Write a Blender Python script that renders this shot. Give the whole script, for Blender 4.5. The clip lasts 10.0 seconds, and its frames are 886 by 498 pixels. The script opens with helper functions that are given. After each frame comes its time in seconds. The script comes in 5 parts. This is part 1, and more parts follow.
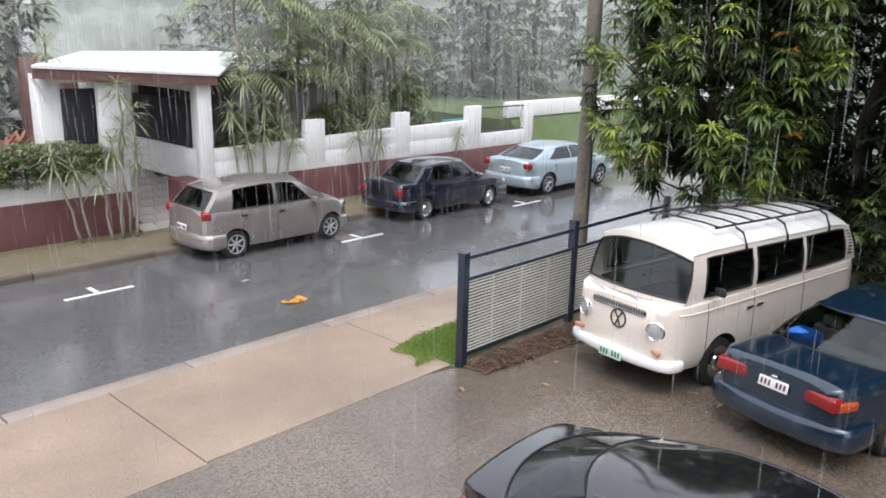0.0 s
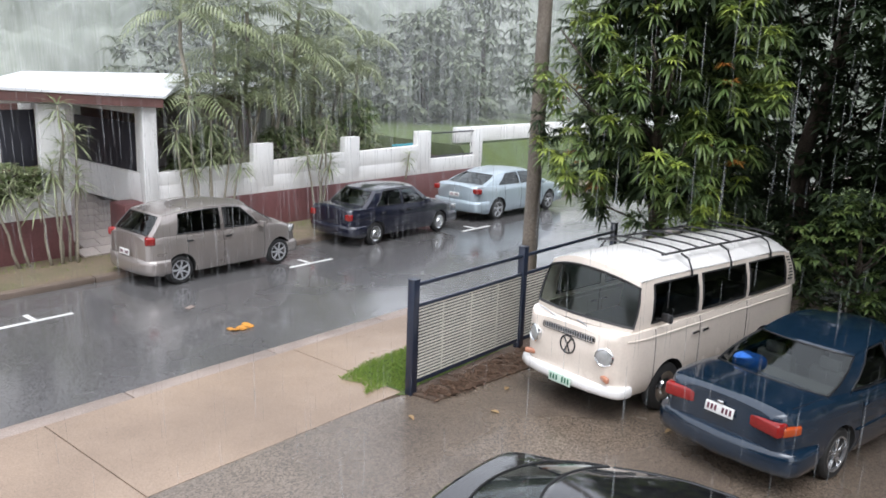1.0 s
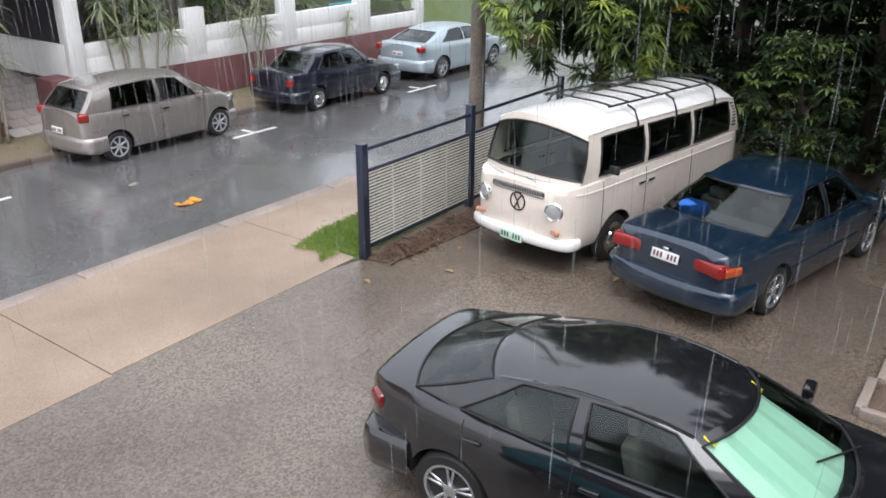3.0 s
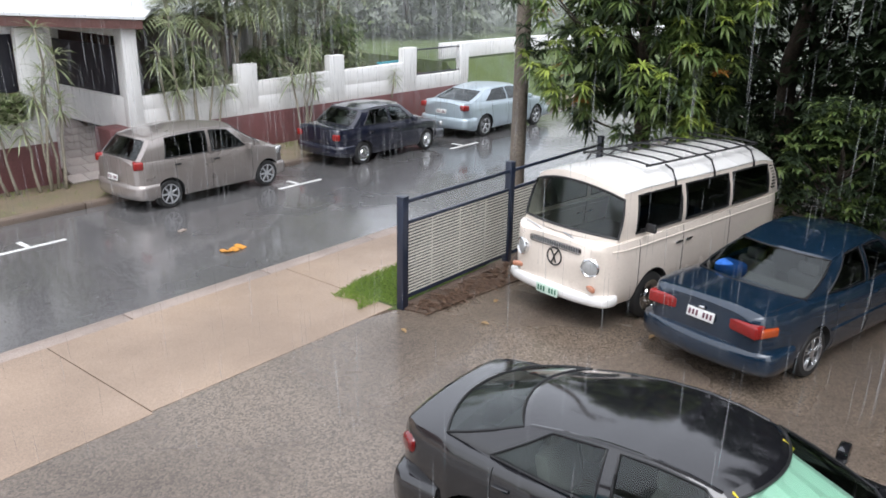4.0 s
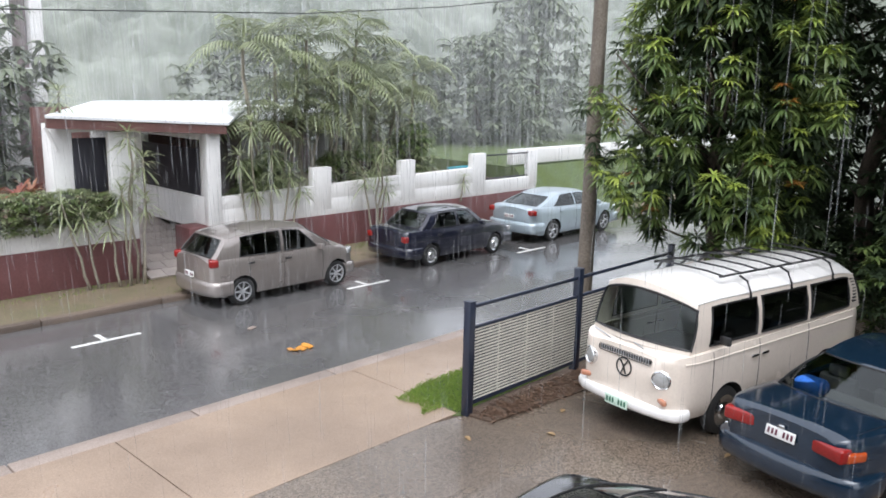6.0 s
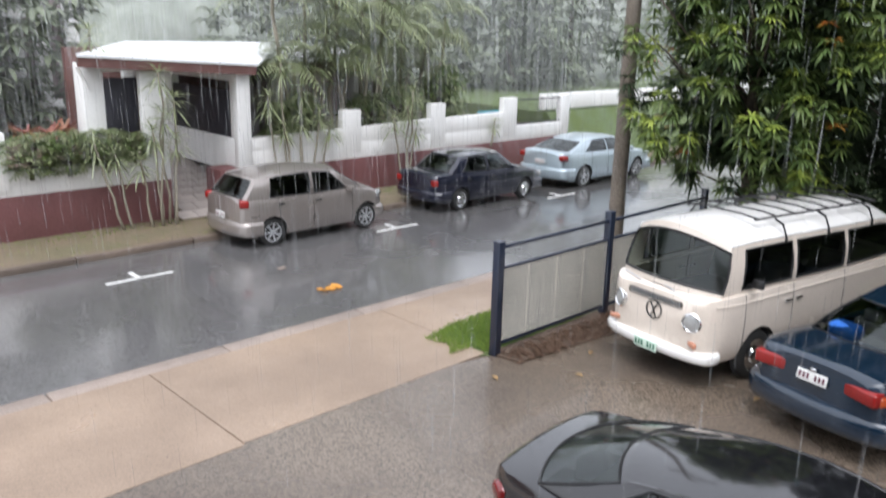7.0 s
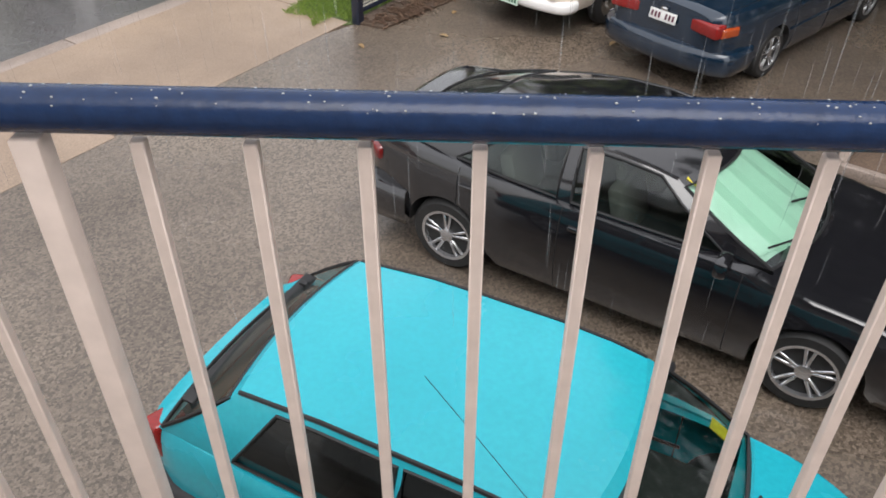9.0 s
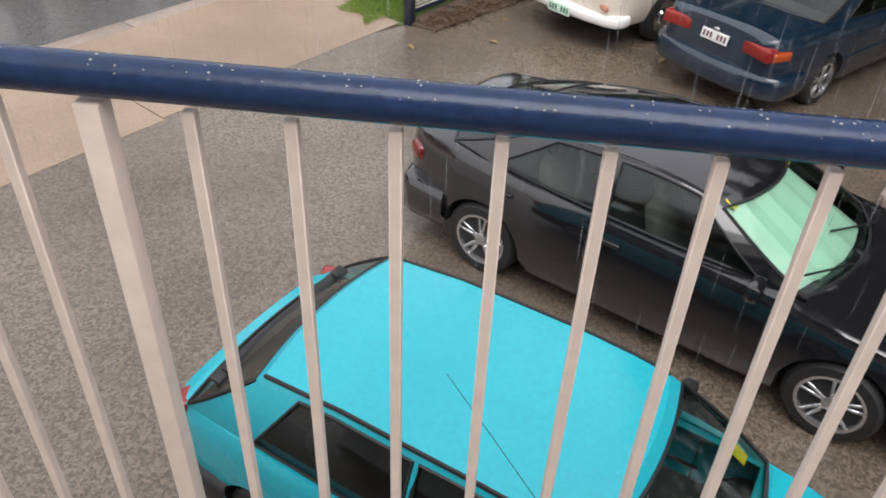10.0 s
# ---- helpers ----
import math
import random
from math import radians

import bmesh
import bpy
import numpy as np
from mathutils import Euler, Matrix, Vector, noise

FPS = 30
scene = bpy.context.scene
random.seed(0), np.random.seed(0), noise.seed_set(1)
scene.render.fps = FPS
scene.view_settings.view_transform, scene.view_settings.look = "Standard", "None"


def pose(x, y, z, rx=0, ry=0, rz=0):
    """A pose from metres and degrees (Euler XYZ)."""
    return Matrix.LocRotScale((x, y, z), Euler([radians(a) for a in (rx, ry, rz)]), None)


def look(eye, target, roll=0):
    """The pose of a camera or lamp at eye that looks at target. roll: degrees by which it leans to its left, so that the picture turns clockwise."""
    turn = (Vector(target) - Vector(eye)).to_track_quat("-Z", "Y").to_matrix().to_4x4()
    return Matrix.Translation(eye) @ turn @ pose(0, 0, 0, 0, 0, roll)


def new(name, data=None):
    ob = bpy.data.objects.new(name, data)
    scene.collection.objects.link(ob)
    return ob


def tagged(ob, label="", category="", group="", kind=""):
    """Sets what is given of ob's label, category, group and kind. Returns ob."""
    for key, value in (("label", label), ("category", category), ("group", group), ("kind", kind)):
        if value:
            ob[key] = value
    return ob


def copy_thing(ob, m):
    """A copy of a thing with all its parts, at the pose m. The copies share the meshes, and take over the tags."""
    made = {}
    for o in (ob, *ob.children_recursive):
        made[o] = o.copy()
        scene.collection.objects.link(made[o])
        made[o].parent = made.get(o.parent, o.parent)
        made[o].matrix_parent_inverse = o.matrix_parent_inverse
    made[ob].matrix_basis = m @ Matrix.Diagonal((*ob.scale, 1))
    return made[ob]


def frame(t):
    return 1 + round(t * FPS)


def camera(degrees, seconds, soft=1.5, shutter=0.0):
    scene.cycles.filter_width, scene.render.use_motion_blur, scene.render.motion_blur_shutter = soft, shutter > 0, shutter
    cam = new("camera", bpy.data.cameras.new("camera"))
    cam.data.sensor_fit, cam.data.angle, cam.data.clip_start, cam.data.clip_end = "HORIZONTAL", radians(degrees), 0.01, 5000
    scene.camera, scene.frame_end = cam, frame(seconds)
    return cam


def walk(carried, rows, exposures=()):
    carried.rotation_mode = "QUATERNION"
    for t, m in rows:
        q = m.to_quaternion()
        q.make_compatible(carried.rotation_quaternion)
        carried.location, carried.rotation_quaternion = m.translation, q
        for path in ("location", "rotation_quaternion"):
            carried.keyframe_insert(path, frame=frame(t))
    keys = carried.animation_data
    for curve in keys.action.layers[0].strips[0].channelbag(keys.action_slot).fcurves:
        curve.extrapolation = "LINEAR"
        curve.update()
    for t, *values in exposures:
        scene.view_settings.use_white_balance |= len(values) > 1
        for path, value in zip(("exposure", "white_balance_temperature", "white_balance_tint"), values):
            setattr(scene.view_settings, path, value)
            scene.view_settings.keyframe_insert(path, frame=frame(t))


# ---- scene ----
cam = camera(57.7, 10.0, soft=1.7, shutter=0.2)
PATH = [
    (0, (0.057, 0.102, 4.541), (1.46, 1.432, 4.026), 1.4),
    (0.1, (0.064, 0.108, 4.552), (1.5, 1.4, 4.039), 1.4),
    (0.2, (0.075, 0.12, 4.57), (1.588, 1.318, 4.054), 1.2),
    (0.5, (0.08, 0.124, 4.578), (1.597, 1.315, 4.048), 1.2),
    (1, (0.097, 0.144, 4.564), (1.593, 1.392, 4.11), 2.3),
    (1.5, (-0.083, 0.016, 4.524), (1.439, 1.169, 3.929), 1.0),
    (2, (0.056, 0.07, 4.529), (1.561, 1.136, 3.756), 0.2),
    (2.1, (0.109, 0.128, 4.541), (1.615, 1.179, 3.748), 0.3),
    (3.4, (0.117, 0.152, 4.566), (1.597, 1.278, 3.83), 0.8),
    (3.5, (0.09, 0.11, 4.563), (1.568, 1.251, 3.847), 0.9),
    (4, (-0.016, 0.01, 4.571), (1.456, 1.2, 3.925), 1.1),
    (4.5, (0.052, 0.136, 4.566), (1.508, 1.373, 3.976), 1.4),
    (5, (0.026, 0.099, 4.575), (1.445, 1.404, 4.045), 1.3),
    (5.5, (0.039, 0.143, 4.591), (1.463, 1.46, 4.105), 1.1),
    (5.7, (-0.023, 0.05, 4.621), (1.406, 1.378, 4.181), 1.1),
    (6.8, (-0.019, 0.11, 4.536), (1.332, 1.53, 4.137), 1.4),
    (7, (-0.005, 0.087, 4.48), (1.337, 1.471, 3.948), 1.5),
    (7.5, (-0.075, 0.046, 4.493), (1.267, 1.195, 3.555), 1.4),
    (8, (-0.129, 0.015, 4.449), (1.192, 0.984, 3.302), 2.2),
    (8.5, (-0.16, 0.0, 4.442), (1.134, 0.917, 3.224), 1.1),
    (9, (-0.159, -0.001, 4.42), (1.132, 0.905, 3.191), 0.7),
    (9.5, (-0.201, -0.028, 4.429), (1.085, 0.855, 3.177), 1.8),
    (9.6, (-0.208, -0.034, 4.431), (1.075, 0.844, 3.172), 2.3),
    (10, (-0.191, -0.044, 4.434), (1.053, 0.935, 3.212), 3.1),
]
walk(cam, [(t, look(eye, target, roll)) for t, eye, target, roll in PATH], [(0.0, 0.45, 6120, 12), (6.8, 0.45, 6120, 12), (8.2, 0.32, 6450, 12), (10.0, 0.25, 6500, 12)])

# ---- light: a heavy, wet overcast afternoon ----
world = bpy.data.worlds.new("overcast_sky")
scene.world = world
world.use_nodes = True
wn, wl = world.node_tree.nodes, world.node_tree.links
sky = wn.new("ShaderNodeTexSky")
sky.sky_type, sky.sun_disc = "NISHITA", False
sky.sun_elevation, sky.sun_rotation = radians(63), radians(-132)
sky.air_density, sky.dust_density, sky.ozone_density = 1.0, 6.0, 0.6
grey = wn.new("ShaderNodeHueSaturation")
grey.inputs["Saturation"].default_value = 0.4
wl.new(sky.outputs["Color"], grey.inputs["Color"])
even = wn.new("ShaderNodeGamma")
even.inputs["Gamma"].default_value = 0.3
wl.new(grey.outputs["Color"], even.inputs["Color"])
wl.new(even.outputs["Color"], wn["Background"].inputs["Color"])
wn["Background"].inputs["Strength"].default_value = 0.8
sun = new("sun", bpy.data.lights.new("sun", "SUN"))
sun.data.energy, sun.data.angle, sun.data.color = 1.5, radians(45), (1.0, 0.985, 0.965)
sun.matrix_world = look((-10, -9, 27), (0, 0, 0))


# ---- materials ----
def nodes_of(name):
    m = bpy.data.materials.new(name)
    m.use_nodes = True
    return m, m.node_tree.nodes, m.node_tree.links, m.node_tree.nodes["Principled BSDF"]


def mat(name, colour, rough=0.6, metal=0.0, vary=0.25, scale=4.0, bump=0.0, bump_scale=60.0, coat=0.0,
        second=None, patch=1.2, rough2=None, each=0.0, spec=0.5, speck=None):
    """A surface with a fine grain and larger stains; each: how far separate pieces differ."""
    m, n, l, b = nodes_of(name)
    pos = n.new("ShaderNodeTexCoord").outputs["Object"]
    fine, broad = n.new("ShaderNodeTexNoise"), n.new("ShaderNodeTexNoise")
    fine.inputs["Scale"].default_value, fine.inputs["Detail"].default_value = scale * 8, 6
    broad.inputs["Scale"].default_value, broad.inputs["Detail"].default_value = patch, 4
    l.new(pos, fine.inputs["Vector"]), l.new(pos, broad.inputs["Vector"])
    c2 = second or tuple(c * (1 - vary) for c in colour)
    mix = n.new("ShaderNodeMix")
    mix.data_type = "RGBA"
    mix.inputs["A"].default_value, mix.inputs["B"].default_value = (*colour, 1), (*c2, 1)
    ramp = n.new("ShaderNodeMapRange")
    ramp.inputs["From Min"].default_value, ramp.inputs["From Max"].default_value = 0.35, 0.65
    l.new(broad.outputs["Fac"], ramp.inputs["Value"])
    l.new(ramp.outputs["Result"], mix.inputs["Factor"])
    grain = n.new("ShaderNodeHueSaturation")
    gr = n.new("ShaderNodeMapRange")
    gr.inputs["From Min"].default_value, gr.inputs["From Max"].default_value = 0.3, 0.7
    gr.inputs["To Min"].default_value, gr.inputs["To Max"].default_value = 1 - vary, 1 + vary
    l.new(fine.outputs["Fac"], gr.inputs["Value"])
    val = gr.outputs["Result"]
    if each:
        info = n.new("ShaderNodeObjectInfo")
        er = n.new("ShaderNodeMapRange")
        er.inputs["To Min"].default_value, er.inputs["To Max"].default_value = 1 - each, 1 + each
        l.new(info.outputs["Random"], er.inputs["Value"])
        mul = n.new("ShaderNodeMath")
        mul.operation = "MULTIPLY"
        l.new(val, mul.inputs[0]), l.new(er.outputs["Result"], mul.inputs[1])
        val = mul.outputs[0]
    if speck:
        vo, vm, mu = n.new("ShaderNodeTexVoronoi"), n.new("ShaderNodeMapRange"), n.new("ShaderNodeMath")
        vo.inputs["Scale"].default_value = speck[0]
        sep = n.new("ShaderNodeSeparateColor")
        l.new(pos, vo.inputs["Vector"]), l.new(vo.outputs["Color"], sep.inputs["Color"])
        vm.inputs["To Min"].default_value, vm.inputs["To Max"].default_value = 1 - speck[1], 1 + speck[1]
        l.new(sep.outputs["Red"], vm.inputs["Value"])
        mu.operation = "MULTIPLY"
        l.new(val, mu.inputs[0]), l.new(vm.outputs["Result"], mu.inputs[1])
        val = mu.outputs[0]
    l.new(val, grain.inputs["Value"])
    l.new(mix.outputs["Result"], grain.inputs["Color"])
    l.new(grain.outputs["Color"], b.inputs["Base Color"])
    b.inputs["Metallic"].default_value = metal
    b.inputs["Specular IOR Level"].default_value = spec
    b.inputs["Coat Weight"].default_value = coat
    b.inputs["Coat Roughness"].default_value = 0.08
    rr = n.new("ShaderNodeMapRange")
    rr.inputs["From Min"].default_value, rr.inputs["From Max"].default_value = 0.35, 0.65
    rr.inputs["To Min"].default_value = rough
    rr.inputs["To Max"].default_value = rough * 1.25 if rough2 is None else rough2
    l.new(broad.outputs["Fac"], rr.inputs["Value"])
    l.new(rr.outputs["Result"], b.inputs["Roughness"])
    if bump:
        bn, bu = n.new("ShaderNodeTexNoise"), n.new("ShaderNodeBump")
        bn.inputs["Scale"].default_value, bn.inputs["Detail"].default_value = bump_scale, 4
        bu.inputs["Strength"].default_value, bu.inputs["Distance"].default_value = bump, 0.01
        l.new(pos, bn.inputs["Vector"]), l.new(bn.outputs["Fac"], bu.inputs["Height"])
        l.new(bu.outputs["Normal"], b.inputs["Normal"])
    return m


def glass(name, tint, shine=0.12):
    """Tinted car glass: see-through with a mirror sheen that grows at grazing angles."""
    m, n, l, b = nodes_of(name)
    n.remove(b)
    tr, gl, mx, fr = (n.new("ShaderNodeBsdfTransparent"), n.new("ShaderNodeBsdfGlossy"), n.new("ShaderNodeMixShader"),
                      n.new("ShaderNodeFresnel"))
    tr.inputs["Color"].default_value = (*tint, 1)
    gl.inputs["Color"].default_value, gl.inputs["Roughness"].default_value = (0.9, 0.95, 0.95, 1), 0.06
    fr.inputs["IOR"].default_value = 1.0 + shine * 5
    l.new(fr.outputs["Fac"], mx.inputs["Fac"])
    l.new(tr.outputs["BSDF"], mx.inputs[1]), l.new(gl.outputs["BSDF"], mx.inputs[2])
    l.new(mx.outputs["Shader"], n["Material Output"].inputs["Surface"])
    return m


def leaf_mat(name, colour, second, rough=0.35):
    m, n, l, b = nodes_of(name)
    g = n.new("ShaderNodeNewGeometry")
    mix = n.new("ShaderNodeMix")
    mix.data_type = "RGBA"
    mix.inputs["A"].default_value, mix.inputs["B"].default_value = (*colour, 1), (*second, 1)
    l.new(g.outputs["Random Per Island"], mix.inputs["Factor"])
    l.new(mix.outputs["Result"], b.inputs["Base Color"])
    b.inputs["Roughness"].default_value = rough
    t, a = n.new("ShaderNodeBsdfTranslucent"), n.new("ShaderNodeMixShader")
    l.new(mix.outputs["Result"], t.inputs["Color"])
    a.inputs["Fac"].default_value = 0.25
    l.new(b.outputs["BSDF"], a.inputs[1]), l.new(t.outputs["BSDF"], a.inputs[2])
    l.new(a.outputs["Shader"], n["Material Output"].inputs["Surface"])
    return m


ASPHALT = mat("wet_asphalt", (0.125, 0.122, 0.122), 0.08, vary=0.3, scale=14, bump=0.12, bump_scale=90, rough2=0.3, patch=0.45, speck=(60, 0.3), coat=0.6)
DRIVE = mat("exposed_aggregate", (0.15, 0.118, 0.09), 0.1, vary=0.3, scale=12, bump=0.35, bump_scale=70, second=(0.105, 0.083, 0.065),
            patch=0.5, rough2=0.5, speck=(46, 0.42), coat=0.25)
CONCRETE = mat("wet_concrete", (0.32, 0.235, 0.17), 0.25, vary=0.12, scale=5, bump=0.15, bump_scale=60, second=(0.235, 0.175, 0.13),
               patch=0.55, rough2=0.55, speck=(90, 0.15))
KERB = mat("kerb_concrete", (0.29, 0.235, 0.2), 0.4, vary=0.25, scale=6, bump=0.3)
KERB_OLD = mat("muddy_kerb", (0.15, 0.115, 0.09), 0.5, vary=0.3, scale=6, bump=0.4)
SOIL = mat("soil", (0.12, 0.08, 0.055), 0.8, vary=0.5, scale=8, bump=0.8, bump_scale=30)
VERGE = mat("verge_earth", (0.17, 0.13, 0.09), 0.6, vary=0.35, scale=6, bump=0.6, bump_scale=40, second=(0.13, 0.115, 0.065), patch=0.9)
LAWN = mat("lawn", (0.085, 0.12, 0.045), 0.7, vary=0.4, scale=5, bump=0.9, bump_scale=50, second=(0.08, 0.11, 0.03))
PAVER = mat("pavers", (0.42, 0.37, 0.34), 0.45, vary=0.2, scale=4, bump=0.3, each=0.12)
WHITE = mat("white_render", (0.8, 0.8, 0.79), 0.6, vary=0.05, scale=3, bump=0.25, bump_scale=45, second=(0.74, 0.73, 0.715), patch=0.9)
MAROON = mat("maroon_render", (0.165, 0.07, 0.07), 0.5, vary=0.15, scale=3, bump=0.3, bump_scale=45)
FASCIA = mat("brown_fascia", (0.16, 0.08, 0.07), 0.5, vary=0.2)
ROOF = mat("white_roof_sheet", (0.85, 0.86, 0.87), 0.35, vary=0.04, second=(0.74, 0.75, 0.76))
SCREEN = mat("dark_screen", (0.025, 0.025, 0.035), 0.5, vary=0.2)
GATE_NAVY = mat("gate_navy_paint", (0.014, 0.022, 0.045), 0.3, vary=0.2, scale=6, coat=0.3)
FLATS = mat("flats_render", (0.26, 0.21, 0.21), 0.7, vary=0.15)
NAVY = mat("navy_paint", (0.008, 0.026, 0.08), 0.22, vary=0.2, scale=6, bump=0.12, bump_scale=90, coat=0.15, spec=0.3)
SLAT = mat("cream_slat", (0.66, 0.64, 0.57), 0.4, vary=0.1, each=0.05)
BALUSTER = mat("cream_baluster", (0.72, 0.6, 0.53), 0.4, vary=0.06, bump=0.1)
BARK = mat("bark", (0.09, 0.07, 0.055), 0.9, vary=0.4, scale=4, bump=1.0, bump_scale=25)
PALM_STEM = mat("palm_stem", (0.3, 0.27, 0.21), 0.8, vary=0.3, scale=4, bump=0.6, bump_scale=30)
POLE = mat("weathered_pole", (0.20, 0.17, 0.14), 0.85, vary=0.3, scale=3, bump=0.7, bump_scale=30)
TYRE = mat("rubber", (0.018, 0.018, 0.018), 0.6, vary=0.2)
TRIM = mat("black_trim", (0.012, 0.012, 0.013), 0.4, vary=0.2)
INSIDE = mat("dark_interior", (0.03, 0.03, 0.03), 0.8, vary=0.2)
SEAT = mat("seat_cloth", (0.12, 0.115, 0.11), 0.9, vary=0.2)
ALLOY = mat("alloy", (0.62, 0.63, 0.65), 0.25, 0.9, vary=0.08)
CHROME = mat("chrome", (0.75, 0.76, 0.77), 0.12, 1.0, vary=0.05)
HUBCAP = mat("plastic_hubcap", (0.5, 0.51, 0.53), 0.35, 0.5, vary=0.08)
RED_LENS = mat("red_lens", (0.27, 0.012, 0.01), 0.12, vary=0.15, coat=0.3)
RED_DARK = mat("dark_red_lens", (0.16, 0.008, 0.008), 0.12, vary=0.15, coat=1.0)
AMBER_LENS = mat("amber_lens", (0.45, 0.07, 0.012), 0.12, vary=0.15, coat=1.0)
FADED_LENS = mat("faded_amber_lens", (0.5, 0.22, 0.13), 0.2, vary=0.15, coat=0.6)
CLEAR_LENS = mat("clear_lens", (0.45, 0.46, 0.46), 0.1, 0.3, vary=0.1, coat=1.0)
PLATE = mat("plate_white", (0.72, 0.72, 0.7), 0.35, vary=0.05)
PLATE_G = mat("plate_pale_green", (0.6, 0.74, 0.64), 0.35, vary=0.05)
INK = mat("plate_ink", (0.12, 0.03, 0.05), 0.5)
INK_G = mat("plate_green_ink", (0.03, 0.16, 0.09), 0.5)
ROADPAINT = mat("road_paint", (0.72, 0.72, 0.70), 0.4, vary=0.2, scale=6)
ORANGE = mat("orange_leaf_litter", (0.62, 0.27, 0.03), 0.5, vary=0.3)
POOL = mat("pool_blue", (0.08, 0.42, 0.52), 0.3, vary=0.1)
SHADE_FOIL = mat("sunshade_foil", (0.55, 0.75, 0.64), 0.38, 0.15, vary=0.05)
YELLOW = mat("yellow_label", (0.75, 0.62, 0.04), 0.5)
BLUE_CLOTH = mat("blue_cloth", (0.02, 0.12, 0.45), 0.8)
PAINT_CREAM = mat("cream_paint", (0.73, 0.65, 0.57), 0.22, vary=0.04, second=(0.67, 0.595, 0.52), coat=0.7)
PAINT_WHITE = mat("white_roof_paint", (0.82, 0.81, 0.79), 0.25, vary=0.03, coat=0.5)
PAINT_BLUE = mat("dark_blue_paint", (0.007, 0.021, 0.042), 0.16, 0.1, vary=0.06, coat=1.0, spec=0.5, bump=0.03, bump_scale=14)
PAINT_BLACK = mat("black_paint", (0.010, 0.010, 0.012), 0.1, vary=0.08, coat=1.0, spec=0.5, bump=0.03, bump_scale=14)
PAINT_TEAL = mat("turquoise_paint", (0.015, 0.385, 0.475), 0.24, vary=0.05, second=(0.012, 0.35, 0.43), coat=0.35, spec=0.4)
PAINT_GOLD = mat("champagne_paint", (0.34, 0.305, 0.285), 0.26, 0.55, vary=0.05, coat=1.0)
PAINT_NIGHT = mat("navy_car_paint", (0.012, 0.014, 0.028), 0.2, 0.1, vary=0.06, coat=1.0)
PAINT_SILVER = mat("ice_blue_paint", (0.42, 0.50, 0.55), 0.3, 0.4, vary=0.04, coat=0.8)
GLASS_DARK = glass("dark_tinted_glass", (0.16, 0.175, 0.17))
GLASS_MID = glass("smoked_glass", (0.36, 0.42, 0.41))
GLASS_GREEN = glass("green_glass", (0.62, 0.74, 0.68))
# Near-black leaves: the shade inside and under crowns is put into the colour.
LEAF_SHADED = leaf_mat("shaded_leaf", (0.012, 0.026, 0.008), (0.03, 0.052, 0.014), 0.75)
LEAF_MID = leaf_mat("mid_leaf", (0.085, 0.14, 0.04), (0.15, 0.2, 0.055), 0.45)
LEAF_YOUNG = leaf_mat("young_leaf", (0.22, 0.30, 0.05), (0.34, 0.41, 0.08), 0.45)
LEAF_RUST = leaf_mat("rust_leaf", (0.45, 0.15, 0.03), (0.35, 0.2, 0.04))
LEAF_PALM = leaf_mat("palm_leaf", (0.21, 0.25, 0.13), (0.32, 0.35, 0.2))
LEAF_RED = leaf_mat("bromeliad_leaf", (0.25, 0.06, 0.05), (0.3, 0.16, 0.08))
GRASS = leaf_mat("grass_blade", (0.15, 0.25, 0.04), (0.27, 0.36, 0.08), 0.5)
# Paler than real leaves: distance haze is mixed into this colour.
HAZED_LEAF = leaf_mat("hazed_foliage", (0.15, 0.18, 0.12), (0.22, 0.25, 0.17), 0.6)


# ---- mesh helpers ----
def lerp(a, b, t):
    return a + (b - a) * t


def link_mesh(name, verts, faces, material, parent=None, label="", smooth=True, sharp=0.7):
    me = bpy.data.meshes.new(name)
    me.from_pydata([tuple(v) for v in verts], [], faces)
    me.validate()
    bm = bmesh.new()
    bm.from_mesh(me)
    bmesh.ops.recalc_face_normals(bm, faces=bm.faces)
    if smooth:
        for f in bm.faces:
            f.smooth = True
        for e in bm.edges:
            if len(e.link_faces) == 2 and e.calc_face_angle(0) > sharp:
                e.smooth = False
    bm.to_mesh(me)
    bm.free()
    me.materials.append(material)
    ob = new(name, me)
    if parent:
        ob.parent = parent
    if label:
        ob["label"] = label
    return ob


def part(name, bm, material, parent=None, label="", smooth=True, sharp=0.7):
    """Links a bmesh as one mesh object, under a thing or a part if one is given."""
    me = bpy.data.meshes.new(name)
    if smooth:
        for f in bm.faces:
            f.smooth = True
        for e in bm.edges:
            if len(e.link_faces) == 2 and e.calc_face_angle(0) > sharp:
                e.smooth = False
    bm.to_mesh(me)
    bm.free()
    me.materials.append(material)
    ob = new(name, me)
    if parent:
        ob.parent = parent
    if label:
        ob["label"] = label
    return ob


def thing(name, m, label, category, group="", kind=""):
    ob = new(name)
    ob.matrix_world = m
    ob.empty_display_size = 0.2
    return tagged(ob, label, category, group, kind)


def add_box(bm, c, s, bevel=0.0, rot=None, seg=2):
    r = bmesh.ops.create_cube(bm, size=1)
    vs = r["verts"]
    m = Matrix.Translation(c) @ (rot or Matrix()) @ Matrix.Diagonal((*s, 1))
    bmesh.ops.transform(bm, matrix=m, verts=vs)
    if bevel:
        es = list({e for v in vs for e in v.link_edges})
        bmesh.ops.bevel(bm, geom=es, offset=bevel, segments=seg, affect="EDGES", profile=0.5)
    return bm


def box(c, s, bevel=0.0, rot=None, seg=2):
    return add_box(bmesh.new(), c, s, bevel, rot, seg)


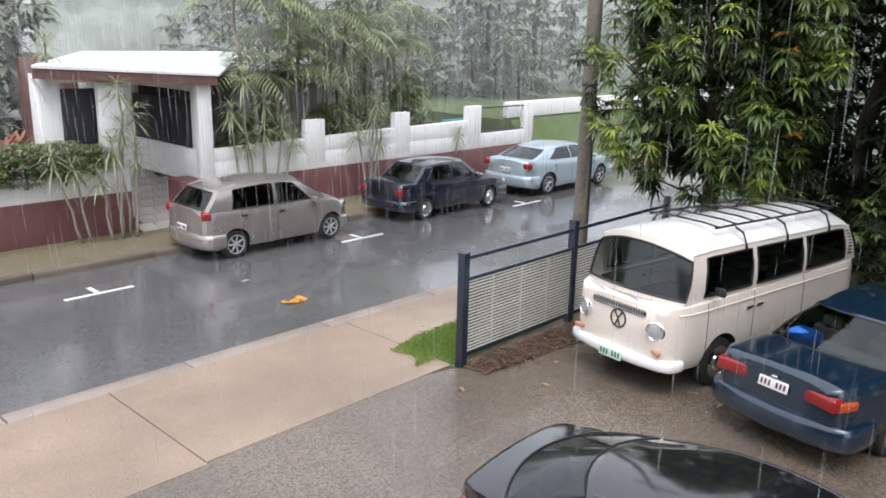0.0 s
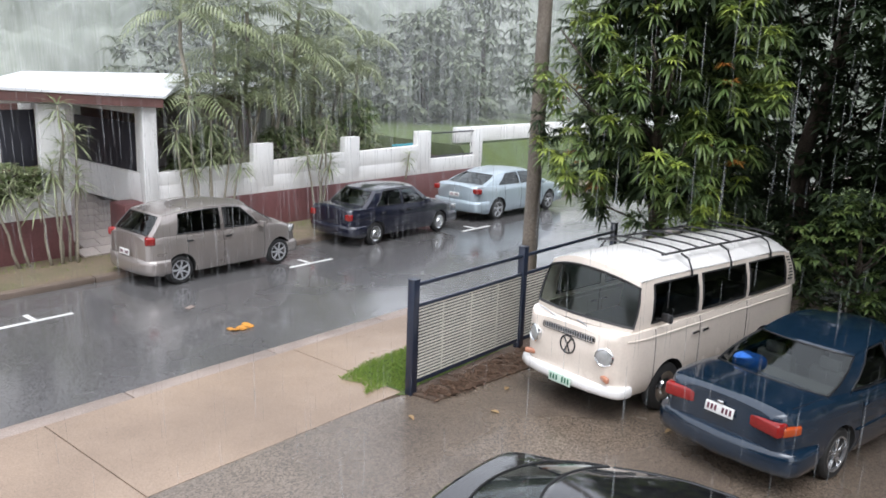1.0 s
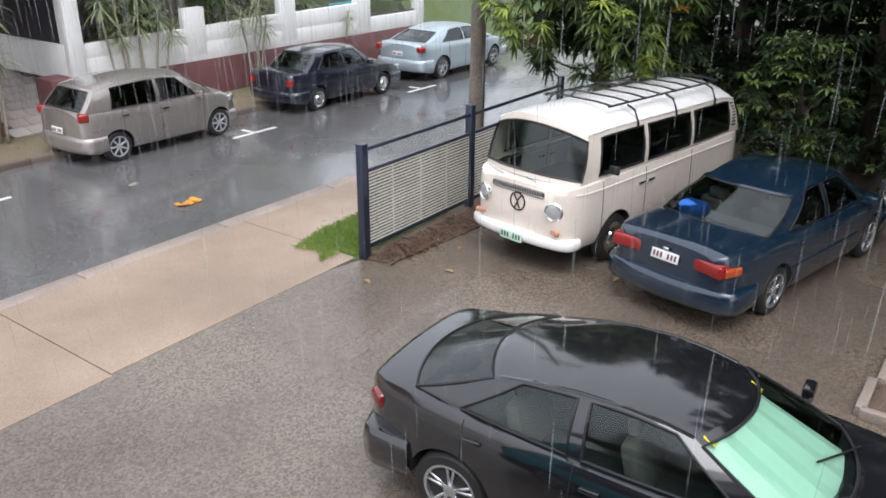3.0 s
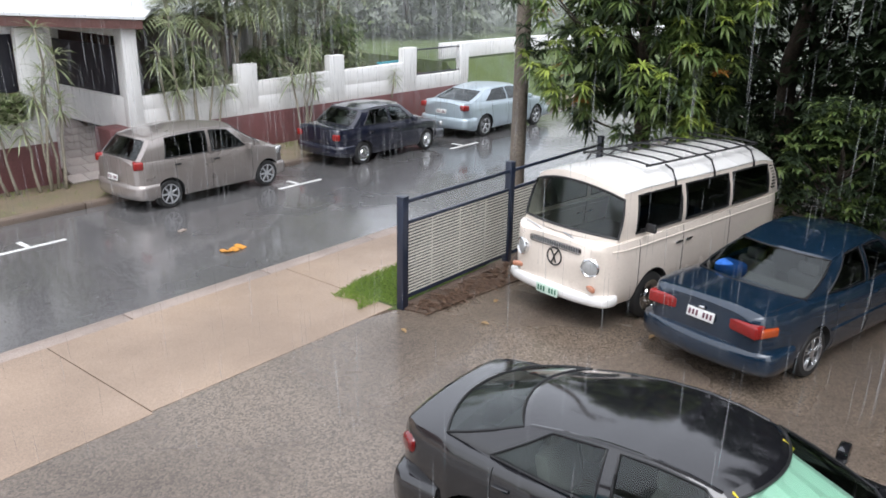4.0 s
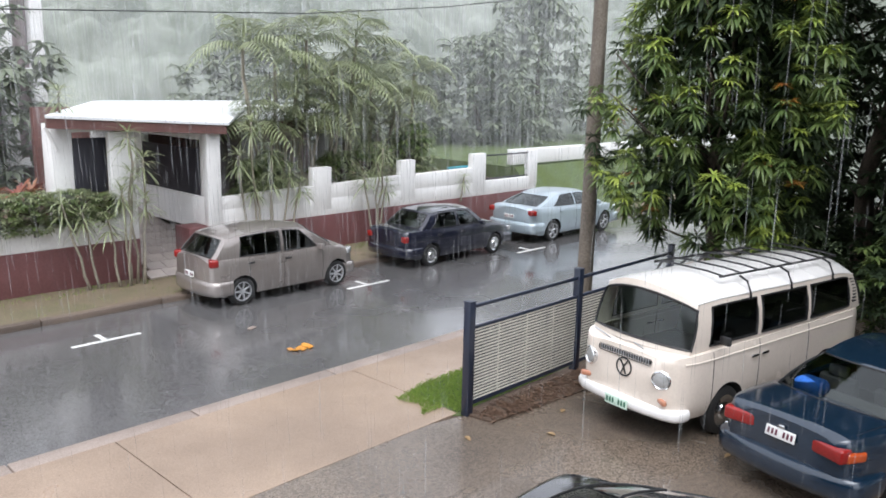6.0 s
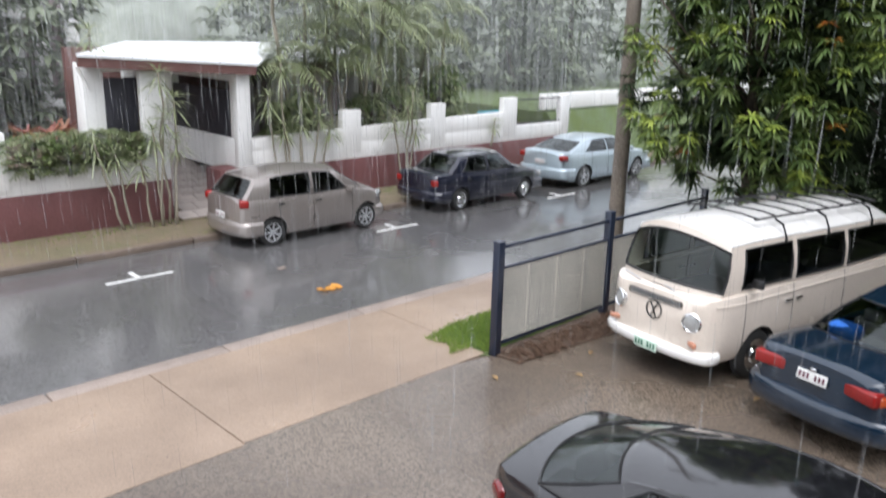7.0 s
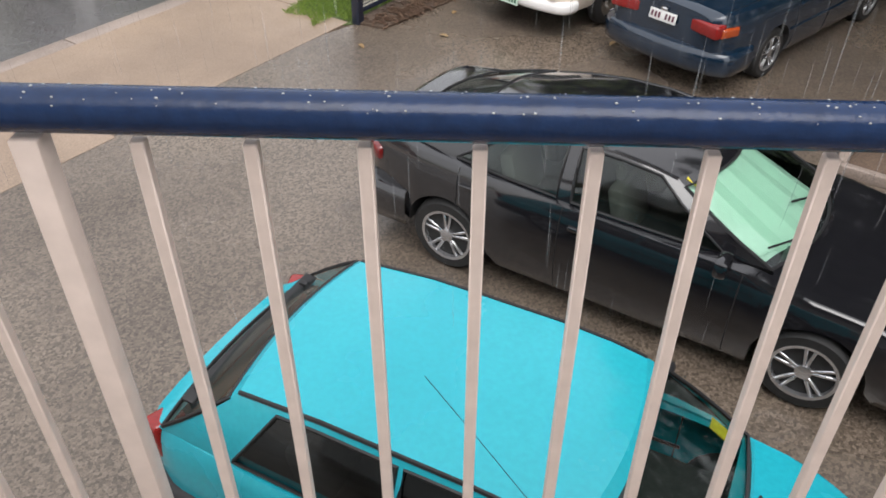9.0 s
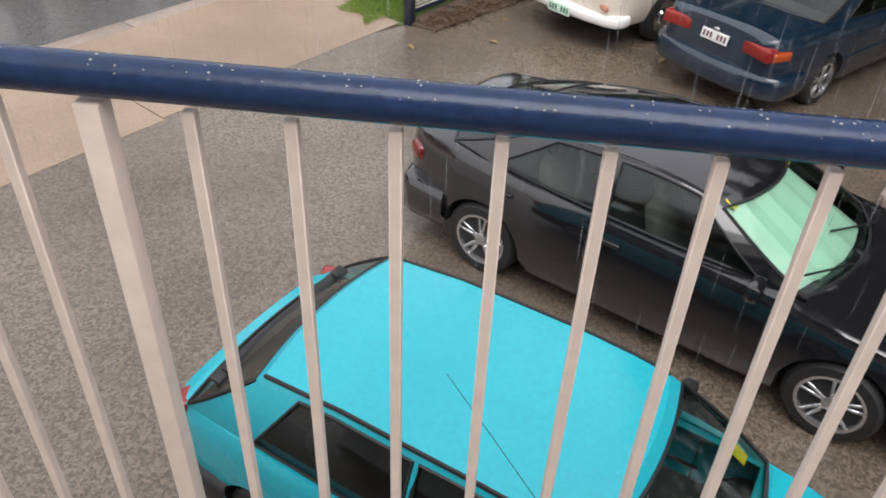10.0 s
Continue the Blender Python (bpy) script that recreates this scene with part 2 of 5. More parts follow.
def add_tube(bm, pts, r, n=8, cap=True):
    """A round bar along a line of points; r: one radius or one for each point."""
    pts = [Vector(p) for p in pts]
    rs = r if isinstance(r, (list, tuple)) else [r] * len(pts)
    rings = []
    for i, p in enumerate(pts):
        d = (pts[min(i + 1, len(pts) - 1)] - pts[max(i - 1, 0)]).normalized()
        a = d.cross(Vector((0, 0, 1)) if abs(d.z) < 0.9 else Vector((1, 0, 0))).normalized()
        b = d.cross(a)
        rings.append([bm.verts.new(p + (a * math.cos(k * math.tau / n) + b * math.sin(k * math.tau / n)) * rs[i]) for k in range(n)])
    for u, v in zip(rings, rings[1:]):
        for k in range(n):
            bm.faces.new((u[k], u[(k + 1) % n], v[(k + 1) % n], v[k]))
    if cap:
        bm.faces.new(rings[0][::-1]), bm.faces.new(rings[-1])
    return bm


def tube(pts, r, n=8):
    bm = add_tube(bmesh.new(), pts, r, n)
    bmesh.ops.recalc_face_normals(bm, faces=bm.faces)
    return bm


def lathe(profile, n=28, axis="Y"):
    """Turns (radius, along) points about the axis."""
    bm = bmesh.new()
    rings = []
    for r, a in profile:
        ring = []
        for k in range(n):
            c, s = math.cos(k * math.tau / n) * r, math.sin(k * math.tau / n) * r
            ring.append(bm.verts.new((c, a, s) if axis == "Y" else ((a, c, s) if axis == "X" else (c, s, a))))
        rings.append(ring)
    for u, v in zip(rings, rings[1:]):
        for k in range(n):
            bm.faces.new((u[k], u[(k + 1) % n], v[(k + 1) % n], v[k]))
    for ring in (rings[0], rings[-1]):
        bm.faces.new(ring)
    bmesh.ops.recalc_face_normals(bm, faces=bm.faces)
    return bm


def slab(name, outline, z0, z1, material, parent=None, label="", smooth=False):
    n = len(outline)
    vs = [(x, y, z0) for x, y in outline] + [(x, y, z1) for x, y in outline]
    fs = [tuple(range(n))[::-1], tuple(range(n, 2 * n))] + [(i, (i + 1) % n, n + (i + 1) % n, n + i) for i in range(n)]
    return link_mesh(name, vs, fs, material, parent, label, smooth)


def rect(x0, x1, y0, y1):
    return [(x0, y0), (x1, y0), (x1, y1), (x0, y1)]


# ---- ground, road and kerbs ----
tagged(slab("ground", rect(-300, 500, -300, 500), -0.6, -0.14, LAWN), "wet grassy ground reaching to the hills", "ground", kind="structure")
tagged(slab("road", rect(-60, 90, 9.94, 15.5), -0.3, -0.06, ASPHALT), "wet dark asphalt street shining with rain", "road", kind="structure")
tagged(slab("driveway", [(-12, -14), (20, -14), (20, 7.0), (10.6, 7.15), (7.9, 7.2), (7.3, 7.32), (-12, 7.18)], -0.3, 0.0, DRIVE),
       "wet exposed aggregate driveway and parking yard", "driveway", kind="structure")
apron = thing("pavement", Matrix(), "wet tan concrete driveway crossing with saw-cut joints", "pavement", kind="structure")
cuts = [-12.0, -3.4, 0.3, 4.0, 7.9]
for a, b in zip(cuts, cuts[1:]):
    slab("concrete_panel", [(a + 0.008, 7.22 + (0.08 if b > 7.5 else 0)), (b - 0.008, 7.22 + (0.1 if b > 7.5 else 0.03)), (b - 0.008 + 0, 9.68), (a + 0.008, 9.68)], -0.2, 0.004, CONCRETE, apron)
slab("joint_filler", rect(-12, 8.2, 7.2, 9.68), -0.25, -0.012, SOIL, apron)
for a, b in ((7.9, 11.4), (11.4, 15.2), (15.2, 20)):
    slab("concrete_panel", [(a + 0.008, 8.35), (b - 0.008, 8.6), (b - 0.008, 9.68), (a + 0.008, 9.68)], -0.2, 0.004, CONCRETE, apron)
tagged(slab("lawn_strip", [(7.62, 8.35), (7.45, 7.6), (7.9, 7.22), (20, 7.2), (20, 8.6)], -0.2, 0.0, LAWN), "strip of wet grass outside the gate", "lawn", kind="structure")
near_kerb = thing("kerb", Matrix(), "low wet concrete kerb beside the street", "kerb", kind="structure")
for i in range(26):
    x = -14 + i * 2.4
    part("kerb_stone", box((x + 1.2, 9.83, -0.07), (2.385, 0.29, 0.15), 0.02), KERB, near_kerb)
far_kerb = thing("kerb", Matrix(), "weathered concrete kerb along the far verge", "kerb", kind="structure")
for i in range(30):
    x = -14 + i * 2.4
    part("kerb_stone", box((x + 1.2, 15.58, -0.05), (2.385, 0.2, 0.22), 0.03), KERB_OLD, far_kerb)
tagged(slab("verge", rect(-60, 90, 15.67, 17.8), -0.3, 0.03, VERGE), "muddy grass verge before the garden wall", "verge", kind="structure")

# painted parking marks
for x in (5.75, 11.9, 18.05):
    bm = box((x, 13.9, -0.056), (1.25, 0.09, 0.008))
    add_box(bm, (x - 0.02, 14.13, -0.056), (0.09, 0.4, 0.008))
    tagged(part("parking_mark", bm, ROADPAINT, smooth=False), "worn white painted parking mark on the asphalt", "road marking", "parking marks")
bm = lathe([(0.34, -0.058), (0.34, -0.052), (0.3, -0.05)], 24, "Z")
tagged(part("manhole_cover", bm, ASPHALT), "round iron manhole cover set in the wet asphalt", "manhole")
bm = bmesh.new()
rnd = random.Random(4)
for i in range(9):
    add_box(bm, (8.02 + rnd.uniform(-0.2, 0.2), 11.25 + rnd.uniform(-0.08, 0.08), -0.035), (rnd.uniform(0.1, 0.2), rnd.uniform(0.05, 0.12), 0.014), 0.004,
            Matrix.Rotation(rnd.uniform(0, 3), 4, "Z") @ Matrix.Rotation(rnd.uniform(-0.3, 0.3), 4, "X"))
tagged(part("leaf_litter", bm, ORANGE), "sodden orange leaves lying on the road", "leaves")
bm = box((0, 0, 0), (0.2, 0.1, 0.02), 0.008)
lit = tagged(part("leaf_litter", bm, KERB), "small pale leaf lying on the wet asphalt", "leaves")
lit.matrix_world = pose(8.04, 12.8, -0.045, 3, 2, 25)

# ---- the garden wall across the street: white render on a maroon base ----
def wall_run(x0, x1, y, base, top, name):
    w = thing(name, Matrix(), "white rendered garden wall with a maroon base band", "wall", kind="structure")
    part("maroon_base", box(((x0 + x1) / 2, y + 0.1, base / 2 - 0.1), (x1 - x0, 0.24, base + 0.2), 0.006), MAROON, w)
    part("white_upper_wall", box(((x0 + x1) / 2, y + 0.1, (base + top) / 2), (x1 - x0 - 0.004, 0.21, top - base), 0.003), WHITE, w)
    return w
wall_a = wall_run(-14.0, 8.17, 17.57, 0.95, 1.46, "wall_west")
part("pier", box((4.45, 17.67, 1.66), (0.62, 0.3, 1.18), 0.012), WHITE, wall_a)
wall_b = wall_run(10.28, 22.9, 17.57, 0.95, 1.4, "wall_east")
for x0, x1, z0, z1 in ((10.3, 13.08, 1.71, 1.77), (13.7, 16.31, 1.78, 1.85), (16.9, 19.51, 1.84, 1.88)):
    bm = box(((x0 + x1) / 2, 17.67, 1.6), (x1 - x0, 0.208, 0.42), 0.004)
    for v in bm.verts:
        if v.co.z > 1.6:
            v.co.z += lerp(z0, z1, (v.co.x - x0) / (x1 - x0)) - 1.81
    part("white_upper_wall", bm, WHITE, wall_b)
for x0, x1, zt in ((13.08, 13.7, 2.26), (16.31, 16.9, 2.29), (19.51, 20.15, 2.33), (22.5, 22.93, 2.34)):
    part("pier", box(((x0 + x1) / 2, 17.67, (1.1 + zt) / 2), (x1 - x0, 0.216, zt - 1.1), 0.005), WHITE, wall_b)
# the wrought-iron panel at the end of the wall
gate_panel = thing("iron_panel", Matrix(), "grey wrought-iron panel between two white piers", "railing")
for z in (1.46, 2.24):
    part("bar", tube([(20.15, 17.67, z), (22.5, 17.67, z)], 0.025), SCREEN, gate_panel)
for i in range(21):
    x = 20.2 + i * 0.112
    part("rod", tube([(x, 17.67, 1.46), (x, 17.67, 2.24)], 0.006, 5), SCREEN, gate_panel)
part("scroll", tube([(22.38 + 0.05 * math.sin(k * 0.9), 17.65, 1.46 + k * 0.06) for k in range(14)], 0.02, 6), WHITE, gate_panel)
pool = thing("paddling_pool", pose(21.1, 19.4, 0.25), "light blue plastic fence panel behind the wall", "pool fence")
for i in range(11):
    part("slat", box((-0.75 + i * 0.15, 0, 1.15), (0.07, 0.03, 0.62), 0.006), POOL, pool)
for z in (0.86, 1.42):
    part("rail", box((0, 0.04, z), (1.7, 0.03, 0.06), 0.006), POOL, pool)
# raised garden bed behind the east wall
tagged(slab("garden_bed", rect(10.4, 22.9, 17.8, 30.0), -0.3, 1.15, SOIL), "dark planted soil behind the garden wall", "garden bed", kind="structure")
tagged(slab("garden_bed", rect(-14, 6.4, 17.8, 24.0), -0.3, 1.38, SOIL), "raised planted bed behind the white wall", "garden bed", kind="structure")

# ---- driveway ramp of the house, in pavers ----
ramp = thing("ramp", Matrix(), "wet pale paved ramp rising into the carport", "driveway", kind="structure")
def ramp_z(y):
    return 0.04 + max(0.0, (y - 17.2) / 4.0) * 0.96
link_mesh("ramp_bed", [(8.19, 17.2, 0.0), (10.26, 17.2, 0.0), (10.26, 22.0, 1.15), (8.19, 22.0, 1.15), (8.19, 17.2, -0.3), (10.26, 17.2, -0.3), (10.26, 22.0, -0.3), (8.19, 22.0, -0.3)],
          [(0, 1, 2, 3), (4, 5, 1, 0), (5, 6, 2, 1), (6, 7, 3, 2), (7, 4, 0, 3)], SOIL, ramp)
paver_me = None
for j in range(12):
    for i in range(5):
        y0, y1 = 17.2 + j * 0.4, 17.2 + (j + 1) * 0.4
        cx = 8.42 + i * 0.42 + (0.2 if j % 2 else 0)
        if cx > 10.15:
            continue
        if paver_me is None:
            p = part("paver", box((0, 0, 0), (0.41, 0.392, 0.05), 0.006, seg=1), PAVER, ramp)
            paver_me = p.data
        else:
            p = new("paver", paver_me)
            p.parent = ramp
        p.matrix_world = Matrix.Translation((cx, (y0 + y1) / 2, ramp_z((y0 + y1) / 2) + 0.004)) @ Matrix.Rotation(math.atan(0.24), 4, "X")

# ---- carport and house ----
house = thing("house", Matrix(), "white rendered house with carport, brown fascia and pale flat roof", "house")
part("column", box((7.89, 17.66, 2.4), (0.58, 0.16, 1.96), 0.012), WHITE, house)
part("column", box((6.72, 18.15, 2.3), (0.44, 0.5, 2.5), 0.015), WHITE, house)
part("screen", box((7.3, 17.9, 2.64), (0.72, 0.04, 1.2), 0.008), SCREEN, house)
part("beam", box((7.3, 17.94, 3.42), (0.8, 0.1, 0.1), 0.008), WHITE, house)
part("back_wall", box((9.6, 21.8, 2.3), (4.2, 0.2, 2.9), 0.01), FASCIA, house)
# White panel painted in for the daylight of a gap at the back.
part("light_gap", box((9.2, 21.68, 3.02), (0.62, 0.03, 0.24), 0.01), WHITE, house)
# side wall of the carport, with its dark screen
for y0, y1, z0, z1 in ((17.72, 21.7, 0.9, 1.72), (17.72, 17.92, 1.72, 3.42), (21.0, 21.7, 1.72, 3.42), (17.92, 21.0, 3.1, 3.42)):
    part("side_wall", box((10.06, (y0 + y1) / 2, (z0 + z1) / 2), (0.22, y1 - y0, z1 - z0), 0.006), WHITE, house)
part("screen", box((10.0, 19.46, 2.3), (0.05, 3.06, 1.14), 0.008), SCREEN, house)
part("step_base", box((9.85, 17.9, 0.72), (0.9, 0.7, 0.62), 0.02), MAROON, house)
part("corner_wall", box((10.1, 17.62, 2.2), (0.36, 0.2, 2.36), 0.01), WHITE, house)
def sheet(name, q, t, material, n=8):
    """A thin sloping slab over four corner points, with folded standing seams."""
    a, b, c, d = [Vector(p) for p in q]
    vs, fs = [], []
    for j in range(n + 1):
        for i in range(n + 1):
            u, v = i / n, j / n
            p = (a * (1 - u) + b * u) * (1 - v) + (d * (1 - u) + c * u) * v
            vs += [p, p - Vector((0, 0, t))]
    k = lambda i, j: 2 * (j * (n + 1) + i)
    for j in range(n):
        for i in range(n):
            fs += [(k(i, j), k(i + 1, j), k(i + 1, j + 1), k(i, j + 1)), tuple(x + 1 for x in (k(i, j + 1), k(i + 1, j + 1), k(i + 1, j), k(i, j)))]
    for i in range(n):
        fs += [(k(i, 0) + 1, k(i + 1, 0) + 1, k(i + 1, 0), k(i, 0)), (k(i, n), k(i + 1, n), k(i + 1, n) + 1, k(i, n) + 1),
               (k(0, i), k(0, i + 1), k(0, i + 1) + 1, k(0, i) + 1), (k(n, i) + 1, k(n, i + 1) + 1, k(n, i + 1), k(n, i))]
    return link_mesh(name, vs, fs, material, house)
sheet("roof", [(6.2, 17.3, 3.77), (10.4, 17.3, 3.53), (14.4, 22.5, 3.89), (9.4, 22.5, 3.89)], 0.06, ROOF)
sheet("fascia", [(6.24, 17.33, 3.7), (10.36, 17.33, 3.46), (10.36, 17.4, 3.46), (6.24, 17.4, 3.7)], 0.2, FASCIA)
sheet("fascia", [(6.24, 17.42, 3.7), (6.32, 17.42, 3.7), (9.4, 22.3, 3.82), (9.32, 22.3, 3.82)], 0.2, FASCIA)
sheet("ceiling_lining", [(6.4, 17.42, 3.58), (10.3, 17.42, 3.36), (13.6, 22.3, 3.6), (9.5, 22.3, 3.6)], 0.05, FASCIA)
sheet("roof", [(10.6, 19.4, 3.5), (15.3, 19.4, 3.49), (16.6, 22.5, 3.76), (13.0, 22.5, 3.76)], 0.06, ROOF)
sheet("fascia", [(10.6, 19.43, 3.43), (15.3, 19.43, 3.42), (15.3, 19.5, 3.42), (10.6, 19.5, 3.43)], 0.28, FASCIA)
for x in (12.5, 15.15):
    part("column", box((x, 19.7, 2.2), (0.34, 0.34, 2.2), 0.012), WHITE, house)
part("back_wall", box((14.2, 22.4, 2.2), (4.6, 0.2, 3.0), 0.01), FLATS, house)
part("drain_pipe", tube([(6.4, 17.9, 3.5), (6.5, 17.92, 3.3), (6.62, 17.9, 3.0)], 0.04), WHITE, house)
balu = thing("balustrade", Matrix(), "white slatted balustrade under the house verandah", "railing")
for z in (1.9, 2.75):
    part("rail", box((13.8, 19.9, z), (2.6, 0.06, 0.08), 0.01), WHITE, balu)
for i in range(18):
    part("baluster", box((12.6 + i * 0.147, 19.9, 2.3), (0.05, 0.03, 0.85), 0.004, seg=1), WHITE, balu)

# neighbouring block of flats at the left, with white verandah posts
flats = thing("apartment_building", Matrix(), "tall brown and white apartment building behind trees", "building")
part("wall", box((4.2, 31.5, 4.6), (13.0, 4.0, 10.0), 0.03), FLATS, flats)
for x in (-1.4, 0.6, 2.6, 4.6, 6.6, 8.6, 9.4, 10.4):
    part("post", box((x, 29.2, 4.9), (0.4, 0.4, 9.0), 0.02), WHITE, flats)
for z in (1.6, 4.6, 7.6):
    part("floor_band", box((4.2, 29.3, z), (13.0, 0.5, 0.3), 0.02), WHITE, flats)

# grass bank and white wall beyond the house
bank = link_mesh("grass_bank", [(22.95, 17.0, 0.03), (90, 17.0, 0.03), (90, 18.6, 1.6), (22.95, 18.6, 1.6), (90, 60, 1.9), (22.95, 60, 1.9), (22.95, 60, -0.5), (90, 60, -0.5), (22.95, 17.0, -0.5), (90, 17.0, -0.5)],
                 [(0, 1, 2, 3), (3, 2, 4, 5), (5, 4, 7, 6), (8, 9, 1, 0), (8, 0, 3, 5, 6), (9, 7, 4, 2, 1), (8, 6, 7, 9)], LAWN, smooth=False)
tagged(bank, "wet green grass bank above the street", "grass bank", kind="structure")
far_wall = thing("wall_far", Matrix(), "low white painted wall along the top of the grass bank", "wall", kind="structure")
part("white_upper_wall", box((33, 18.9, 1.95), (20, 0.24, 0.56), 0.02), WHITE, far_wall)


# ---- vehicles: x forward, y to the left side, z up from the tyres' foot ----
def curve(pts):
    xs, ys = [p[0] for p in pts], [p[1] for p in pts]
    return lambda x: float(np.interp(x, xs, ys))


def wheel(parent, x, y, r, width, style, side):
    m = Matrix.Translation((x, y, r)) @ (Matrix() if side > 0 else Matrix.Rotation(math.pi, 4, "Z"))
    w = width / 2
    tyre = part("wheel", lathe([(r * 0.62, -w), (r * 0.9, -w), (r * 0.985, -w * 0.75), (r, -w * 0.4), (r, w * 0.4), (r * 0.985, w * 0.75), (r * 0.9, w), (r * 0.68, w), (r * 0.64, w * 0.7)]), TYRE, parent)
    tyre.matrix_local = m
    if style == "steel":
        bm = lathe([(r * 0.66, w * 0.6), (r * 0.66, w * 0.9), (r * 0.6, w * 0.75), (r * 0.35, w * 0.8), (r * 0.3, w * 1.05), (r * 0.12, w * 1.15)])
        part("hubcap", bm, CHROME, tyre)
        return
    part("brake_disc", lathe([(r * 0.64, -w * 0.2), (r * 0.64, w * 0.35), (r * 0.1, w * 0.35)]), TRIM, tyre)
    bm = lathe([(r * 0.69, w * 0.6), (r * 0.70, w * 1.02), (r * 0.63, w * 1.0), (r * 0.62, w * 0.5)], 32)
    hub = lathe([(r * 0.17, w * 0.3), (r * 0.17, w * 0.95), (r * 0.1, w * 1.0)], 16)
    me = bpy.data.meshes.new("tmp")
    hub.to_mesh(me)
    bm.from_mesh(me)
    hub.free()
    bpy.data.meshes.remove(me)
    count, wide = (10, 0.075) if style == "alloy" else (7, 0.13)
    for k in range(count):
        a = k * math.tau / count + (0.16 * (-1) ** k if style == "alloy" else 0)
        add_box(bm, (math.cos(a) * r * 0.4, w * 0.8, math.sin(a) * r * 0.4), (r * 0.52, w * 0.22, r * wide), 0.006, Matrix.Rotation(-a, 4, "Y"), 1)
    part("rim", bm, ALLOY if style == "alloy" else HUBCAP, tyre)


def strip(surface, pts, r, name, material, parent, label=""):
    return part(name, tube([surface(*p) for p in pts], r, 5), material, parent, label)


def car(name, m, label, category, p):
    """A vehicle body lofted from curves along its length, with a cabin of pillars, panes and roof."""
    root = thing(name, m, label, category, p.get("group", ""))
    xr, xf = p["ends"]
    hw, belt, low = curve(p["hw"]), curve(p["belt"]), curve(p["low"])
    crown = p.get("crown", 0.05)
    r, ra = p["wheel_r"], p["wheel_r"] + p.get("arch", 0.06)
    wr, wf = p["axles"]
    cols = p["cols"]
    inset = p.get("shoulder", 0.93)

    def zlow(x):
        z = low(x)
        for xw in (wr, wf):
            if abs(x - xw) < ra:
                z = max(z, r + math.sqrt(ra * ra - (x - xw) ** 2))
        return z

    sx, sy = p.get("side", ([0, 0.12, 0.35, 0.6, 0.8, 0.93, 1], [0.93, 0.975, 1.0, 1.0, 0.985, 0.96, inset]))

    def side(x, z):
        b, l0 = belt(x), low(x)
        return Vector((x, hw(x) * float(np.interp((z - l0) / (b - l0), sx, sy)), z))

    xs = sorted(set([round(v, 4) for v in list(np.linspace(xr, xf, 46)) + [xw + ra * math.cos(a) for xw in (wr, wf) for a in np.linspace(0, math.pi, 15)]
                     + [xr + d for d in (0.015, 0.05, 0.1)] + [xf - d for d in (0.015, 0.05, 0.1)] if xr <= v <= xf]))
    nv, us = 12, [0.97, 0.9, 0.7, 0.45, 0.2, 0.0]

    def top(x, u):
        y0 = hw(x) * inset
        return Vector((x, y0 * u, belt(x) + crown * (1 - u * u) + 0.012 * (1 - u ** 8)))

    rings = []
    for x in xs:
        z0, z1 = zlow(x), belt(x)
        left = [side(x, lerp(z0, z1, k / nv)) for k in range(nv + 1)] + [top(x, u) for u in us]
        rings.append(left + [Vector((v.x, -v.y, v.z)) for v in left[-2::-1]])
    n = len(rings[0])
    vs = [v for ring in rings for v in ring]
    c0, c1 = cols[0][0] + 0.04, cols[-1][0] - 0.04
    body, under = [], []
    for i in range(len(rings) - 1):
        xm = (xs[i] + xs[i + 1]) / 2
        for k in range(n - 1):
            if c0 < xm < c1 and nv + 2 <= k < n - nv - 3:
                continue
            body.append((i * n + k, (i + 1) * n + k, (i + 1) * n + k + 1, i * n + k + 1))
        under.append((i * n, i * n + n - 1, (i + 1) * n + n - 1, (i + 1) * n))
    body += [tuple(range(n))[::-1], tuple(range((len(rings) - 1) * n, len(rings) * n))]
    paint = p["paint"]
    ob = link_mesh("body", vs, body, paint, root, sharp=0.85)
    link_mesh("underbody", vs, under, INSIDE, root)
    part("floor_pan", box(((wr + wf) / 2, 0, 0.36), (wf - wr - 2 * ra, 2 * hw(0) * 0.9, 0.3), 0.03), INSIDE, root)
    part("floor_pan", box(((c0 + c1) / 2, 0, belt(0) - 0.3), (c1 - c0 + 0.1, 1.5 * hw(0), 0.05), 0.01), INSIDE, root)
    for xw in (wr, wf):
        part("wheel_well", box((xw, 0, r * 1.3), (ra * 1.7, 1.2 * hw(xw), r * 1.2), 0.05), INSIDE, root)
        for s in (1, -1):
            wheel(root, xw, s * (hw(xw) - p.get("tyre", 0.2) / 2 - 0.02), r, p.get("tyre", 0.2), p["rim"], s)
    # cabin
    zr = curve(p["roof"])
    yb, yt, taper = p["cabin"]
    x_mid, x_half = (cols[0][0] + cols[-1][0]) / 2, (cols[-1][0] - cols[0][0]) / 2
    rc = p.get("roof_crown", 0.06)

    def cab(c, s, sgn=1):
        x = lerp(c[0], c[1], s)
        tp = 1 - taper * ((x - x_mid) / x_half) ** 2
        xt = c[1]
        return Vector((x, sgn * (lerp(yb, yt, s) + 0.035 * math.sin(math.pi * s)) * tp, lerp(belt(c[0]) + 0.005, zr(xt), s)))

    lo_s, hi_s = p.get("sill", (0.07, 0.9))
    rows = [0, lo_s, lerp(lo_s, hi_s, 0.33), lerp(lo_s, hi_s, 0.67), hi_s, (1 + hi_s) / 2, 1]
    glass_mat = p["glass"]
